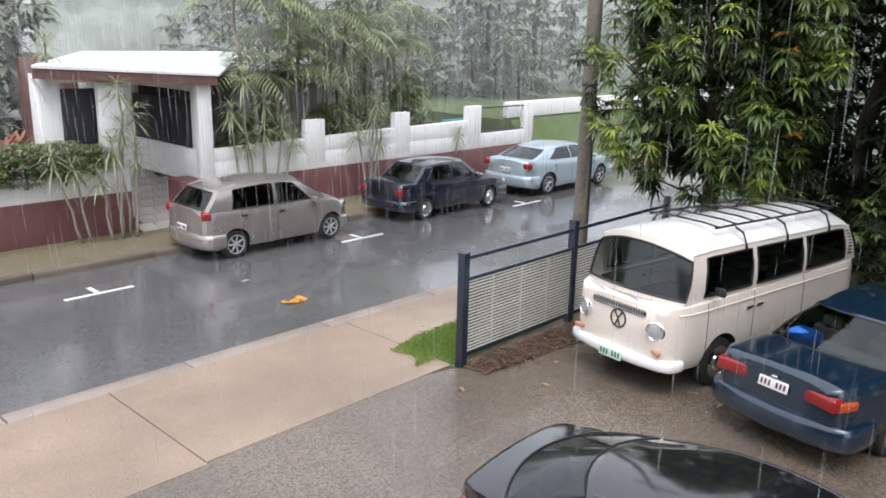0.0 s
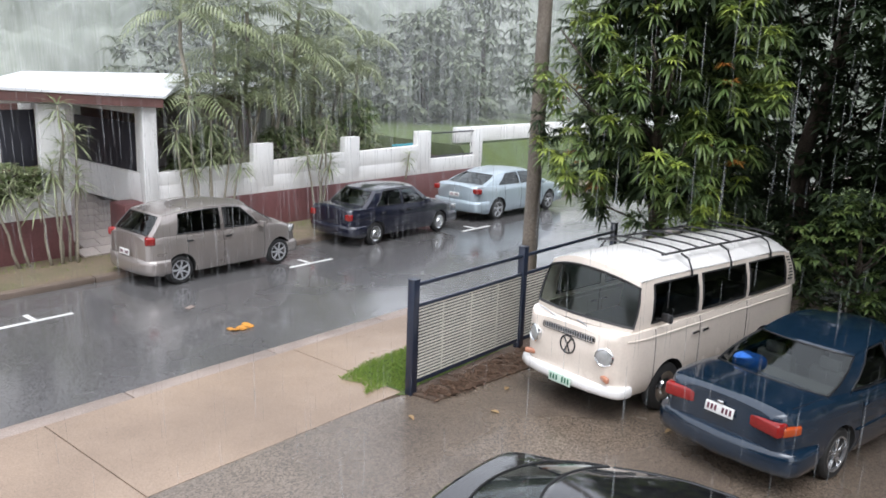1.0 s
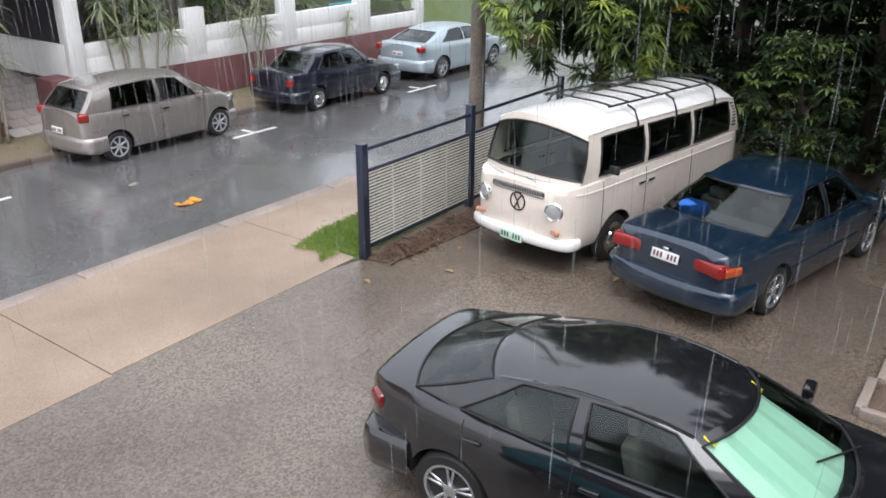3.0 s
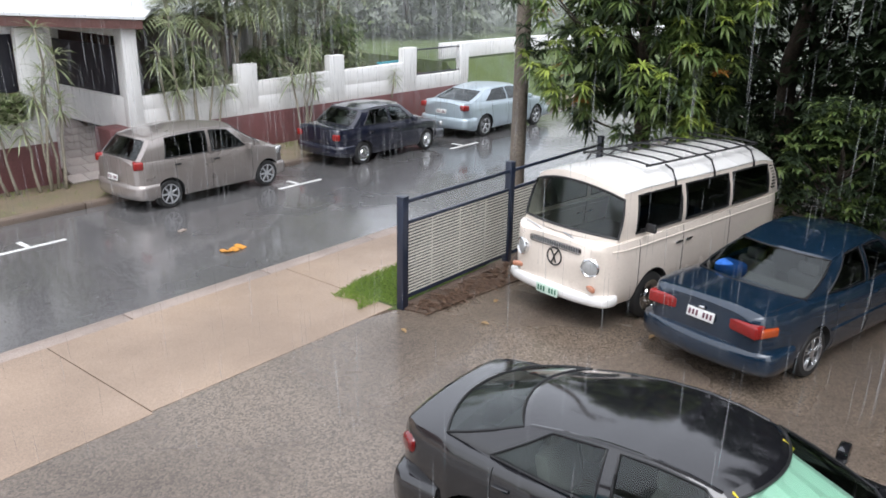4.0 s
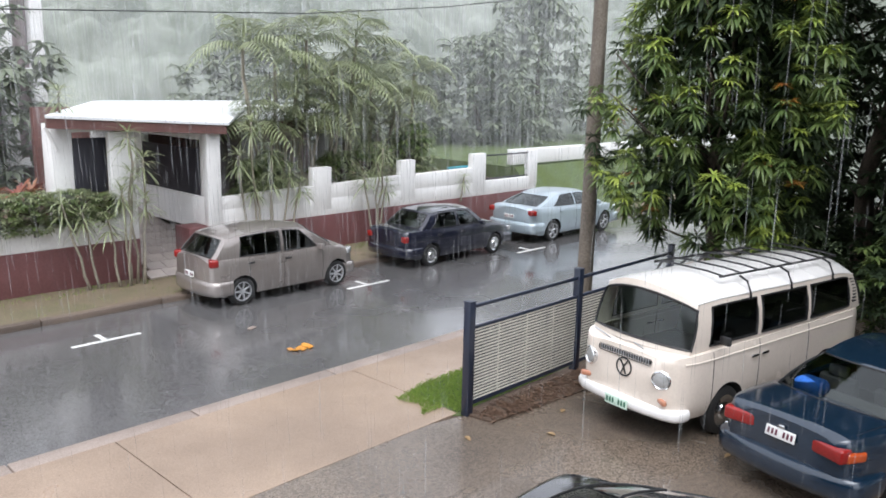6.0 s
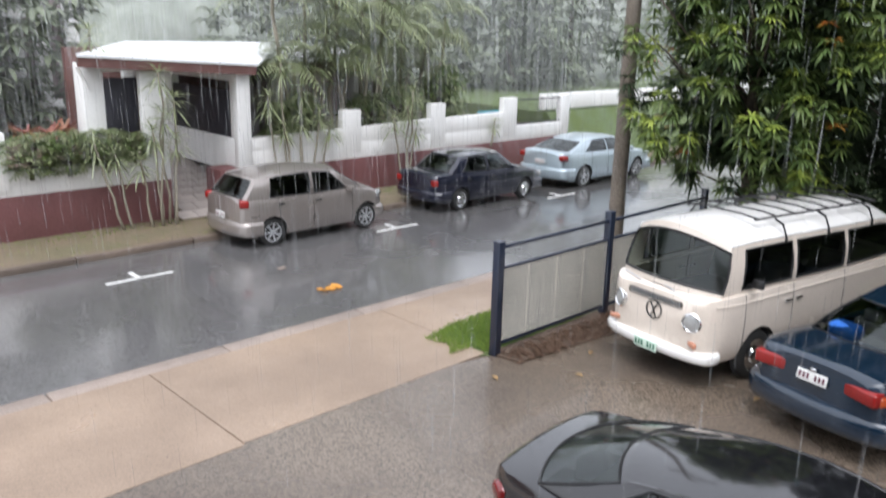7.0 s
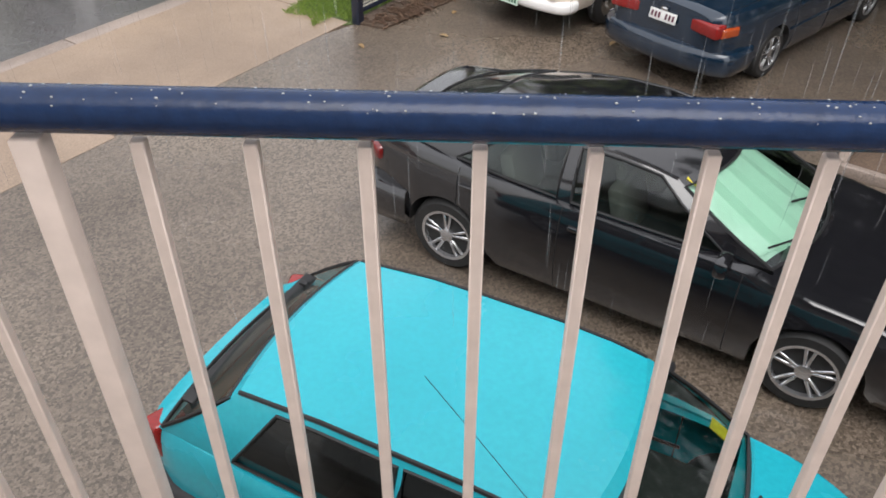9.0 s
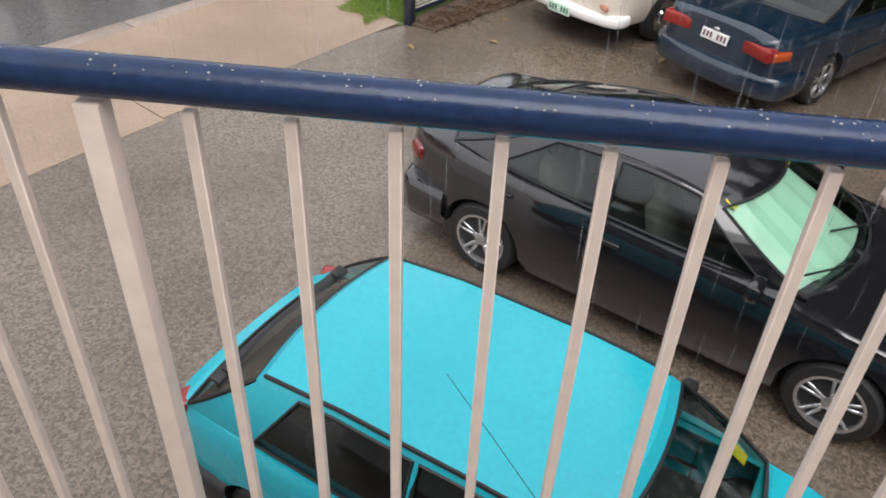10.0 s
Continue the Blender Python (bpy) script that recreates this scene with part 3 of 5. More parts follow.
    for sgn in (1, -1):
        fv, ff = [], []
        for ci in range(len(cols) - 1):
            a, b, kind = cols[ci], cols[ci + 1], cols[ci][2]
            sub = 6 if kind == "w" else 2
            grid = [[cab((lerp(a[0], b[0], i / sub), lerp(a[1], b[1], i / sub)), s, sgn) for s in rows] for i in range(sub + 1)]
            gv, gf = [], []
            for i in range(sub):
                for j in range(len(rows) - 1):
                    quad = [grid[i][j], grid[i + 1][j], grid[i + 1][j + 1], grid[i][j + 1]]
                    if kind == "w" and 1 <= j < 4:
                        o = len(gv)
                        gv += [q - Vector((0, sgn * 0.008, 0)) for q in quad]
                        gf.append((o, o + 1, o + 2, o + 3))
                    else:
                        o = len(fv)
                        fv += quad
                        ff.append((o, o + 1, o + 2, o + 3))
            if gv:
                merged(link_mesh("side_window", gv, gf, glass_mat, root)).visible_shadow = False
                loop = [grid[i][1] for i in range(sub + 1)] + [grid[sub][j] for j in (2, 3, 4)] + [grid[i][4] for i in range(sub - 1, -1, -1)] + [grid[0][3], grid[0][2], grid[0][1]]
                part("window_seal", tube([q + Vector((0, sgn * 0.003, 0)) for q in loop], p.get("seal", 0.011), 5), p.get("seal_mat", TRIM), root)
        merged(link_mesh("cabin_frame", fv, ff, p.get("roof_paint", paint) if p.get("frame_white") else paint, root))
    cn = 12
    us2 = [-1 + 2 * i / cn for i in range(cn + 1)]
    for end, bulge, nm in ((0, -p["bulge"][0], "rear_window"), (-1, p["bulge"][1], "windscreen")):
        c = cols[end]
        grid = []
        for s in rows:
            e = cab(c, s)
            grid.append([Vector((e.x + bulge * (1 - u * u), e.y * u, e.z + (1 - u * u) * lerp(crown * 0.8, rc, s))) for u in us2])
        gv, gf, fv, ff = [], [], [], []
        for j in range(len(rows) - 1):
            for i in range(cn):
                quad = [grid[j][i], grid[j][i + 1], grid[j + 1][i + 1], grid[j + 1][i]]
                mid = abs(us2[i] + us2[i + 1]) / 2
                tgt = (gv, gf) if 1 <= j < 4 and mid < p.get("post", 0.9) else (fv, ff)
                o = len(tgt[0])
                tgt[0].extend(quad)
                tgt[1].append((o, o + 1, o + 2, o + 3))
        merged(link_mesh(nm, gv, gf, p.get("screen_glass", glass_mat), root)).visible_shadow = False
        merged(link_mesh("window_surround", fv, ff, TRIM if p.get("black_surround") else paint, root))
        w0, w1 = (1, cn - 1) if p.get("post", 0.9) < 0.92 else (0, cn)
        loop = [grid[1][i] for i in range(w0, w1 + 1)] + [grid[j][w1] for j in (2, 3, 4)] + [grid[4][i] for i in range(w1 - 1, w0 - 1, -1)] + [grid[j][w0] for j in (3, 2, 1)]
        part("window_seal", tube(loop, p.get("seal", 0.011) * 1.2, 5), p.get("seal_mat", TRIM), root)
    # roof
    rn = 18
    cx = [lerp(cols[0][1], cols[-1][1], i / rn) for i in range(rn + 1)]
    grid = []
    for x in cx:
        tpar = (x - cx[0]) / (cx[-1] - cx[0])
        e = cab((x, x), 1.0)
        y = yt * (1 - taper * ((x - x_mid) / x_half) ** 2)
        grid.append([Vector((x + (1 - u * u) * (p["bulge"][1] * tpar ** 3 - p["bulge"][0] * (1 - tpar) ** 3), y * u, zr(x) + rc * (1 - u * u))) for u in us2])
    rv = [v for g in grid for v in g]
    rf = [(i * (cn + 1) + k, (i + 1) * (cn + 1) + k, (i + 1) * (cn + 1) + k + 1, i * (cn + 1) + k + 1) for i in range(rn) for k in range(cn)]
    roof = link_mesh("roof", rv, rf, p.get("roof_paint", paint), root, p.get("roof_label", ""))
    for u in (1, -1):
        part("roof_gutter", tube([Vector((g[cn if u > 0 else 0].x, g[cn if u > 0 else 0].y, g[0].z - 0.004)) for g in grid], 0.014, 6), p.get("gutter", paint), root)
    # seats
    for sx_, sy_ in [(0.2, 0.36), (0.2, -0.36), (-0.42, 0.36), (-0.42, -0.36)]:
        bm = box((x_mid + sx_ * x_half, sy_, belt(0) - 0.12), (0.14, 0.5, 0.5), 0.05, Matrix.Rotation(-0.25, 4, "Y"))
        add_box(bm, (x_mid + sx_ * x_half - 0.07, sy_, belt(0) + 0.2), (0.09, 0.26, 0.15), 0.04)
        part("seat", bm, SEAT, root)
    # door seams, handles
    for x0 in p["seams"]:
        for s in (1, -1):
            pts = [side(x0, z) for z in np.linspace(max(zlow(x0), low(x0) + 0.03), belt(x0) - 0.01, 9)]
            part("door_gap", tube([Vector((v.x, s * (v.y + 0.001), v.z)) for v in pts], 0.005, 4), TRIM, root)
    for x0, z0 in p["handles"]:
        for s in (1, -1):
            v = side(x0, z0)
            part("door_handle", box((v.x, s * (v.y + 0.012), v.z), (0.15, 0.03, 0.035), 0.01), p.get("handle_mat", paint), root)
    for s in (1, -1):
        x0, z0 = p["mirror"]
        v = side(x0, belt(x0))
        bm = box((x0, s * (v.y + 0.11), z0), p.get("mirror_size", (0.1, 0.19, 0.13)), 0.03)
        add_tube(bm, [(x0, s * (v.y - 0.06), z0 - 0.06), (x0, s * (v.y + 0.06), z0 - 0.02)], 0.018, 6)
        part("wing_mirror", bm, p.get("mirror_mat", paint), root)
    if "trim_z" in p:
        for s in (1, -1):
            for a, b in p["trim_x"]:
                pts = [side(x, p["trim_z"]) for x in np.linspace(a, b, 12)]
                part("side_moulding", tube([Vector((v.x, s * (v.y + 0.002), v.z)) for v in pts], 0.016, 6), p.get("trim_mat", TRIM), root)
    root["half"] = hw(0)
    return root, side, belt, hw, top


def merged(ob):
    bm = bmesh.new()
    bm.from_mesh(ob.data)
    bmesh.ops.remove_doubles(bm, verts=bm.verts, dist=0.0006)
    bmesh.ops.recalc_face_normals(bm, faces=bm.faces)
    for f in bm.faces:
        f.smooth = True
    bm.to_mesh(ob.data)
    bm.free()
    return ob


def bumper(root, x_end, hw, reach, z0, z1, sign, material, out=0.05, label="", square=0.82):
    """A wrap-round bumper swept along a rounded plan; sign: 1 front, -1 rear."""
    path = [(reach, hw + 0.012), (0.16, hw + 0.012), (0.07, hw * 0.97), (0.02, hw * square), (-out * 0.6, hw * 0.5), (-out, 0)]
    path += [(a, -b) for a, b in path[-2::-1]]
    prof = [(0.0, 0.0), (0.03, 0.02), (0.045, 0.3), (0.045, 0.7), (0.03, 0.97), (0.0, 1.0), (-0.08, 1.0)]
    rings = []
    for i, (a, b) in enumerate(path):
        p0, p1 = path[max(i - 1, 0)], path[min(i + 1, len(path) - 1)]
        tx, ty = p1[0] - p0[0], p1[1] - p0[1]
        L = math.hypot(tx, ty)
        nx, ny = ty / L, -tx / L
        if nx * -1 + 0 > 0 and abs(b) < hw * 0.6 and nx > 0:
            nx, ny = -nx, -ny
        if (ny * b < 0 and abs(b) > 0.5 * hw) or (abs(b) <= 0.5 * hw and nx > 0):
            nx, ny = -nx, -ny
        rings.append([Vector((x_end - sign * (a + nx * o), b + ny * o, lerp(z0, z1, z))) for o, z in prof])
    n = len(prof)
    vs = [v for q in rings for v in q]
    fs = [(i * n + k, (i + 1) * n + k, (i + 1) * n + k + 1, i * n + k + 1) for i in range(len(rings) - 1) for k in range(n - 1)]
    return link_mesh("bumper", vs, fs, material, root, label, sharp=1.2)


def plate(root, x, z, sign, tilt, material, ink, w=0.37, h=0.12):
    pl = part("number_plate", box((0, 0, 0), (0.012, w, h), 0.004), material, root)
    pl.matrix_local = Matrix.Translation((x, 0, z)) @ Matrix.Rotation(radians(tilt) * sign, 4, "Y")
    for i in range(7):
        if i == 3:
            continue
        part("bar", box((sign * 0.008, -w * 0.39 + i * w * 0.13, 0), (0.004, w * 0.075, h * 0.55), 0.001, seg=1), ink, pl)
    return pl


def lamp_block(root, name, c, s, material, rot=0.0, label="", bevel=0.025):
    return part(name, box(c, s, bevel, Matrix.Rotation(rot, 4, "Z"), 3), material, root, label)


# the camper van in the yard: rounded box body, white roof, black roof rack
K = dict(ends=(-2.4, 2.12), axles=(-1.3, 1.1), wheel_r=0.325, arch=0.07, tyre=0.17, rim="steel", paint=PAINT_CREAM, roof_paint=PAINT_WHITE,
         roof_label="chalky white roof", gutter=PAINT_WHITE,
         hw=[(-2.4, 0.62), (-2.37, 0.72), (-2.25, 0.81), (-2.0, 0.85), (1.5, 0.86), (1.8, 0.845), (1.95, 0.80), (2.05, 0.73), (2.1, 0.65), (2.12, 0.58)],
         belt=[(-2.4, 1.19), (1.5, 1.19), (1.8, 1.185), (2.0, 1.17), (2.12, 1.12)], low=[(-2.4, 0.42), (-2.1, 0.33), (1.8, 0.35), (2.12, 0.44)], crown=0.02, shoulder=0.965,
         side=([0, 0.1, 0.3, 0.6, 0.85, 0.95, 1], [0.93, 0.975, 1.0, 1.0, 0.992, 0.98, 0.965]),
         cols=[(-2.32, -2.12, "p"), (-1.95, -1.9, "w"), (-0.84, -0.84, "p"), (-0.72, -0.72, "w"), (0.38, 0.38, "p"), (0.5, 0.5, "w"), (1.5, 1.42, "p"), (1.86, 1.68, "p")],
         roof=[(-2.12, 1.71), (-1.8, 1.78), (0.6, 1.82), (1.3, 1.82), (1.68, 1.8)], roof_crown=0.18, cabin=(0.815, 0.735, 0.05), bulge=(0.08, 0.19), sill=(0.1, 0.87), post=0.96,
         glass=GLASS_DARK, screen_glass=GLASS_GREEN, frame_white=False, seams=(1.45, 0.44, -0.78), handles=((0.56, 0.98), (0.32, 0.98)), handle_mat=CHROME,
         mirror=(1.38, 1.34), mirror_mat=TRIM, mirror_size=(0.06, 0.16, 0.12), seal=0.016)
kombi_m = pose(11.315, 5.06, 0, 0, 0, 171) @ Matrix.Scale(1.05, 4)
kombi, kside, kbelt, khw, ktop = car("camper_van", kombi_m, "cream vintage camper van with white roof and black roof rack", "van", K)
bumper(kombi, 2.12, 0.8, 0.26, 0.37, 0.51, 1, PAINT_WHITE, 0.05, "worn white bumper", 0.84)
bumper(kombi, -2.4, 0.82, 0.3, 0.36, 0.5, -1, PAINT_WHITE, 0.05)
plate(kombi, 2.235, 0.43, 1, 0, PLATE_G, INK_G, 0.37, 0.13)
def nose(y, z):
    """Where the van's front skin lies at a breadth and height."""
    xs_ = np.linspace(1.5, 2.12, 60)
    ok = [x for x in xs_ if khw(x) >= abs(y)]
    return max(ok) if ok else 1.9
for s in (1, -1):
    x = nose(0.575, 0.86) - 0.025
    h = part("headlight", lathe([(0.125, -0.1), (0.125, 0.03), (0.11, 0.045), (0.1, 0.03)], 24, "X"), CHROME, kombi, "round headlight with chrome ring")
    h.matrix_local = Matrix.Translation((x, s * 0.575, 0.87)) @ Matrix.Rotation(s * 0.35, 4, "Z")
    part("lens", lathe([(0.1, 0.0), (0.1, 0.028), (0.08, 0.036), (0.04, 0.041), (0.005, 0.042)], 24, "X"), CLEAR_LENS, h)
    lamp_block(kombi, "turn_signal", (nose(0.62, 0.6) + 0.012, s * 0.6, 0.6), (0.06, 0.22, 0.075), FADED_LENS, -s * 0.45, "faded amber turn signal")
part("air_grille", box((2.115, 0, 1.045), (0.02, 0.86, 0.085), 0.03, seg=3), TRIM, kombi)
for i in range(20):
    part("grille_slat", box((2.129, -0.38 + i * 0.04, 1.045), (0.008, 0.012, 0.07), 0.002, seg=1), HUBCAP, kombi)
badge = part("round_badge", tube([(0.006, 0.118 * math.cos(k * math.tau / 28), 0.118 * math.sin(k * math.tau / 28)) for k in range(29)], 0.011, 6), TRIM, kombi)
badge.matrix_local = Matrix.Translation((2.122, 0, 0.875))
for y0, z0, y1, z1 in ((-0.055, 0.085, 0, 0.005), (0.055, 0.085, 0, 0.005), (-0.04, -0.09, 0, -0.005), (0.04, -0.09, 0, -0.005)):
    part("badge_bar", tube([(0.012, y0, z0), (0.012, y1, z1)], 0.01, 6), TRIM, badge)
for s in (0.12, -0.42):
    part("wiper", tube([(2.08, s + 0.28, 1.13), (2.06, s + 0.02, 1.2), (2.0, s - 0.22, 1.22)], 0.009, 5), HUBCAP, kombi)
strip(lambda x, y, z: Vector((x, y, z)), [(kx, -(kside(kx, 1.09).y + 0.003), 1.09) for kx in np.linspace(-2.0, 1.95, 24)], 0.013, "body_crease", PAINT_CREAM, kombi)
strip(lambda x, y, z: Vector((x, y, z)), [(kx, kside(kx, 1.09).y + 0.003, 1.09) for kx in np.linspace(-2.0, 1.95, 24)], 0.013, "body_crease", PAINT_CREAM, kombi)
for s in (1, -1):
    for i in range(8):
        t = i / 7
        part("vent_slot", box((-2.08 + 0.06 * t - 0.05 * math.sin(t * 3), s * (0.79 - 0.07 * t), 1.32 + t * 0.33), (0.1, 0.05, 0.022), 0.006, seg=1), TRIM, kombi)
# roof rack, lying over the van's roof
rack = thing("roof_rack", kombi_m, "black steel roof rack strapped over the van roof", "roof rack")
for y in (-0.52, 0.52):
    part("side_rail", tube([(-1.9, y, 1.98), (1.0, y, 2.02)], 0.016), TRIM, rack)
for i in range(8):
    x = -1.85 + i * 0.4
    part("cross_bar", tube([(x, -0.56, 1.99 + i * 0.005), (x, -0.3, 2.015 + i * 0.005), (x, 0.3, 2.015 + i * 0.005), (x, 0.56, 1.99 + i * 0.005)], 0.014), TRIM, rack)
for x in (-1.45, -0.35, 0.62):
    for y in (-1, 1):
        part("bracket", tube([(x, y * 0.56, 2.0), (x, y * 0.68, 1.95), (x + 0.02, y * 0.765, 1.8), (x + 0.02, y * 0.77, 1.72)], 0.016, 6), TRIM, rack)
for x in (-0.2, 0.25):
    part("strap", tube([(x, -0.5, 1.99), (x + 0.06, -0.58, 1.9), (x + 0.02, -0.64, 1.88), (x - 0.05, -0.56, 1.96), (x + 0.1, -0.4, 2.0)], 0.009, 5), TRIM, rack)

# large blue saloon
B = dict(ends=(-2.38, 2.38), axles=(-1.28, 1.44), wheel_r=0.315, arch=0.05, rim="alloy", paint=PAINT_BLUE,
         hw=[(-2.38, 0.66), (-2.34, 0.74), (-2.2, 0.82), (-1.8, 0.875), (-1.0, 0.892), (1.2, 0.892), (1.9, 0.84), (2.25, 0.72), (2.38, 0.6)],
         belt=[(-2.38, 0.95), (-2.3, 1.0), (-1.5, 0.99), (-0.6, 0.95), (1.1, 0.93), (1.7, 0.86), (2.2, 0.72), (2.38, 0.62)],
         low=[(-2.38, 0.3), (-2.0, 0.22), (2.0, 0.22), (2.38, 0.28)], crown=0.035,
         cols=[(-1.44, -0.62, "p"), (-1.1, -0.42, "p"), (-0.98, -0.34, "w"), (-0.06, -0.02, "p"), (0.04, 0.06, "w"), (1.02, 0.56, "p"), (1.34, 0.7, "p")],
         roof=[(-0.62, 1.325), (-0.3, 1.375), (0.0, 1.4), (0.3, 1.4), (0.5, 1.38), (0.7, 1.345)], roof_crown=0.035, cabin=(0.80, 0.60, 0.1), bulge=(0.17, 0.18), glass=GLASS_DARK, screen_glass=GLASS_MID, sill=(0.04, 0.94), post=0.97,
         seams=(1.1, 0.0, -0.85), handles=((0.15, 0.8), (-0.75, 0.82)), mirror=(1.0, 0.99), trim_z=0.55, trim_x=((-0.95, 0.85),), trim_mat=PAINT_BLUE)
blue_m = pose(11.1, 2.63, 0, 0, 0, -12.5)
blue, bside, bbelt, bhw, btop = car("sedan", blue_m, "dark blue nineties sedan parked in the yard", "car", B)
bumper(blue, -2.36, 0.855, 0.55, 0.3, 0.58, -1, PAINT_BLUE, 0.07, square=0.86)
bumper(blue, 2.36, 0.8, 0.5, 0.26, 0.52, 1, PAINT_BLUE, 0.06)
plate(blue, -2.412, 0.82, -1, -12, PLATE, INK)
for s in (1, -1):
    lamp_block(blue, "tail_light", (-2.325, s * 0.53, 0.83), (0.16, 0.46, 0.16), RED_LENS, s * 0.16, "red tail light", 0.03)
    lamp_block(blue, "turn_signal", (-2.22, s * 0.75, 0.81), (0.26, 0.12, 0.12), AMBER_LENS, s * 0.3, "", 0.03)
    lamp_block(blue, "headlight", (2.28, s * 0.55, 0.62), (0.12, 0.4, 0.13), CLEAR_LENS, -s * 0.3)
part("round_badge", box((-2.40, 0, 0.9), (0.02, 0.09, 0.06), 0.02, seg=3), CHROME, blue)
part("boot_gap", tube([(-2.36, 0.55, 0.87), (-2.33, 0.64, 0.965), (-2.1, 0.7, 1.012), (-1.5, 0.72, 1.005)], 0.005, 4), TRIM, blue)
part("boot_gap", tube([(-2.36, -0.55, 0.87), (-2.33, -0.64, 0.965), (-2.1, -0.7, 1.012), (-1.5, -0.72, 1.005)], 0.005, 4), TRIM, blue)
bundle = tagged(part("blue_bundle", box((0, 0, 0), (0.3, 0.38, 0.2), 0.09, seg=4), BLUE_CLOTH), "bright blue cloth bundle on the rear shelf", "bundle")
bundle.matrix_world = blue_m @ pose(-1.22, 0.4, 1.03)
papers = tagged(part("rear_shelf", box((0, 0, 0), (0.45, 1.2, 0.03), 0.012), SEAT), "grey cloth parcel shelf behind the rear seats", "shelf")
papers.matrix_world = blue_m @ pose(-1.12, 0, 0.93)

# black saloon with a foil sunshade
C = dict(ends=(-2.42, 2.42), axles=(-1.5, 1.415), wheel_r=0.34, arch=0.05, tyre=0.23, rim="alloy", paint=PAINT_BLACK,
         hw=[(-2.42, 0.6), (-2.38, 0.7), (-2.22, 0.81), (-1.8, 0.9), (-1.0, 0.93), (1.3, 0.93), (1.9, 0.88), (2.25, 0.74), (2.42, 0.55)],
         belt=[(-2.42, 0.96), (-2.36, 1.05), (-2.0, 1.07), (-1.0, 1.02), (0.9, 0.96), (1.7, 0.86), (2.25, 0.74), (2.42, 0.62)],
         low=[(-2.42, 0.34), (-2.0, 0.22), (2.0, 0.22), (2.42, 0.26)], crown=0.04,
         cols=[(-1.95, -1.24, "p"), (-1.62, -1.06, "p"), (-1.5, -1.0, "w"), (-0.58, -0.6, "p"), (-0.46, -0.5, "w"), (0.72, 0.06, "p"), (1.04, 0.22, "p")],
         sill=(0.05, 0.92), post=0.95,
         roof=[(-1.24, 1.32), (-0.95, 1.375), (-0.6, 1.415), (-0.25, 1.42), (0.02, 1.39), (0.22, 1.345)], roof_crown=0.045, cabin=(0.82, 0.59, 0.11), bulge=(0.2, 0.2), glass=GLASS_GREEN,
         seams=(0.85, -0.5, -1.4), handles=((-0.35, 0.87), (-1.3, 0.9)), mirror=(0.72, 1.05))
black_m = pose(5.27, 1.65, 0, 0, 0, -86.5)
black, cside, cbelt, chw, ctop = car("sedan", black_m, "glossy black sedan with foil sunshade behind the windscreen", "car", C)
bumper(black, -2.4, 0.86, 0.5, 0.3, 0.64, -1, PAINT_BLACK, 0.08)
bumper(black, 2.38, 0.8, 0.5, 0.24, 0.55, 1, PAINT_BLACK, 0.07)
plate(black, -2.46, 0.82, -1, -10, PLATE, INK)
for s in (1, -1):
    lamp_block(black, "tail_light", (-2.24, s * 0.70, 0.87), (0.2, 0.22, 0.15), RED_DARK, s * 0.5, "dark red tail light", 0.05)
    lamp_block(black, "headlight", (2.2, s * 0.62, 0.66), (0.3, 0.32, 0.13), CLEAR_LENS, -s * 0.5, "", 0.04)
for y in (-0.45, 0.2):
    part("wiper", tube([(1.16, y + 0.25, 1.02), (1.06, y, 1.07), (0.94, y - 0.28, 1.13)], 0.009, 5), TRIM, black)
shade = thing("sunshade", black_m, "folded pale green foil sunshade inside the windscreen", "sunshade")
nf = 10
def shade_point(u, s_, lift):
    xx, ww, zz = lerp(1.0, 0.2, s_), lerp(0.74, 0.54, s_), lerp(0.985, 1.385, s_)
    return Vector((xx + 0.19 * (1 - u * u) - 0.035, ww * u, zz + lerp(0.03, 0.045, s_) * (1 - u * u) - 0.035 + lift))
for i in range(nf):
    u0, u1 = lerp(-0.96, 0.9, i / nf), lerp(-0.96, 0.9, (i + 1) / nf)
    if i >= nf - 2:
        continue
    quad = []
    for u, lf in ((u0, 0.014 if i % 2 else -0.014), (u1, -0.014 if i % 2 else 0.014)):
        for k in range(5):
            quad.append(shade_point(u, lerp(0.06, 0.9, k / 4), lf))
    vs = quad + [q - Vector((0.003, 0, 0.006)) for q in quad]
    fs = [(k, k + 1, k + 6, k + 5) for k in range(4)] + [(k + 10, k + 15, k + 16, k + 11) for k in range(4)]
    fs += [(k, k + 10, k + 11, k + 1) for k in range(4)] + [(k + 5, k + 6, k + 16, k + 15) for k in range(4)] + [(0, 5, 15, 10), (4, 14, 19, 9)]
    link_mesh("fold", vs, fs, SHADE_FOIL, shade, smooth=False)
for y in (-0.5, 0.5):
    q = shade_point(-0.9 if y < 0 else 0.5, 0.86, 0.02)
    part("label", box(q, (0.1, 0.07, 0.006), 0.002, Matrix.Rotation(0.5, 4, "Y")), YELLOW, shade, "yellow tag")

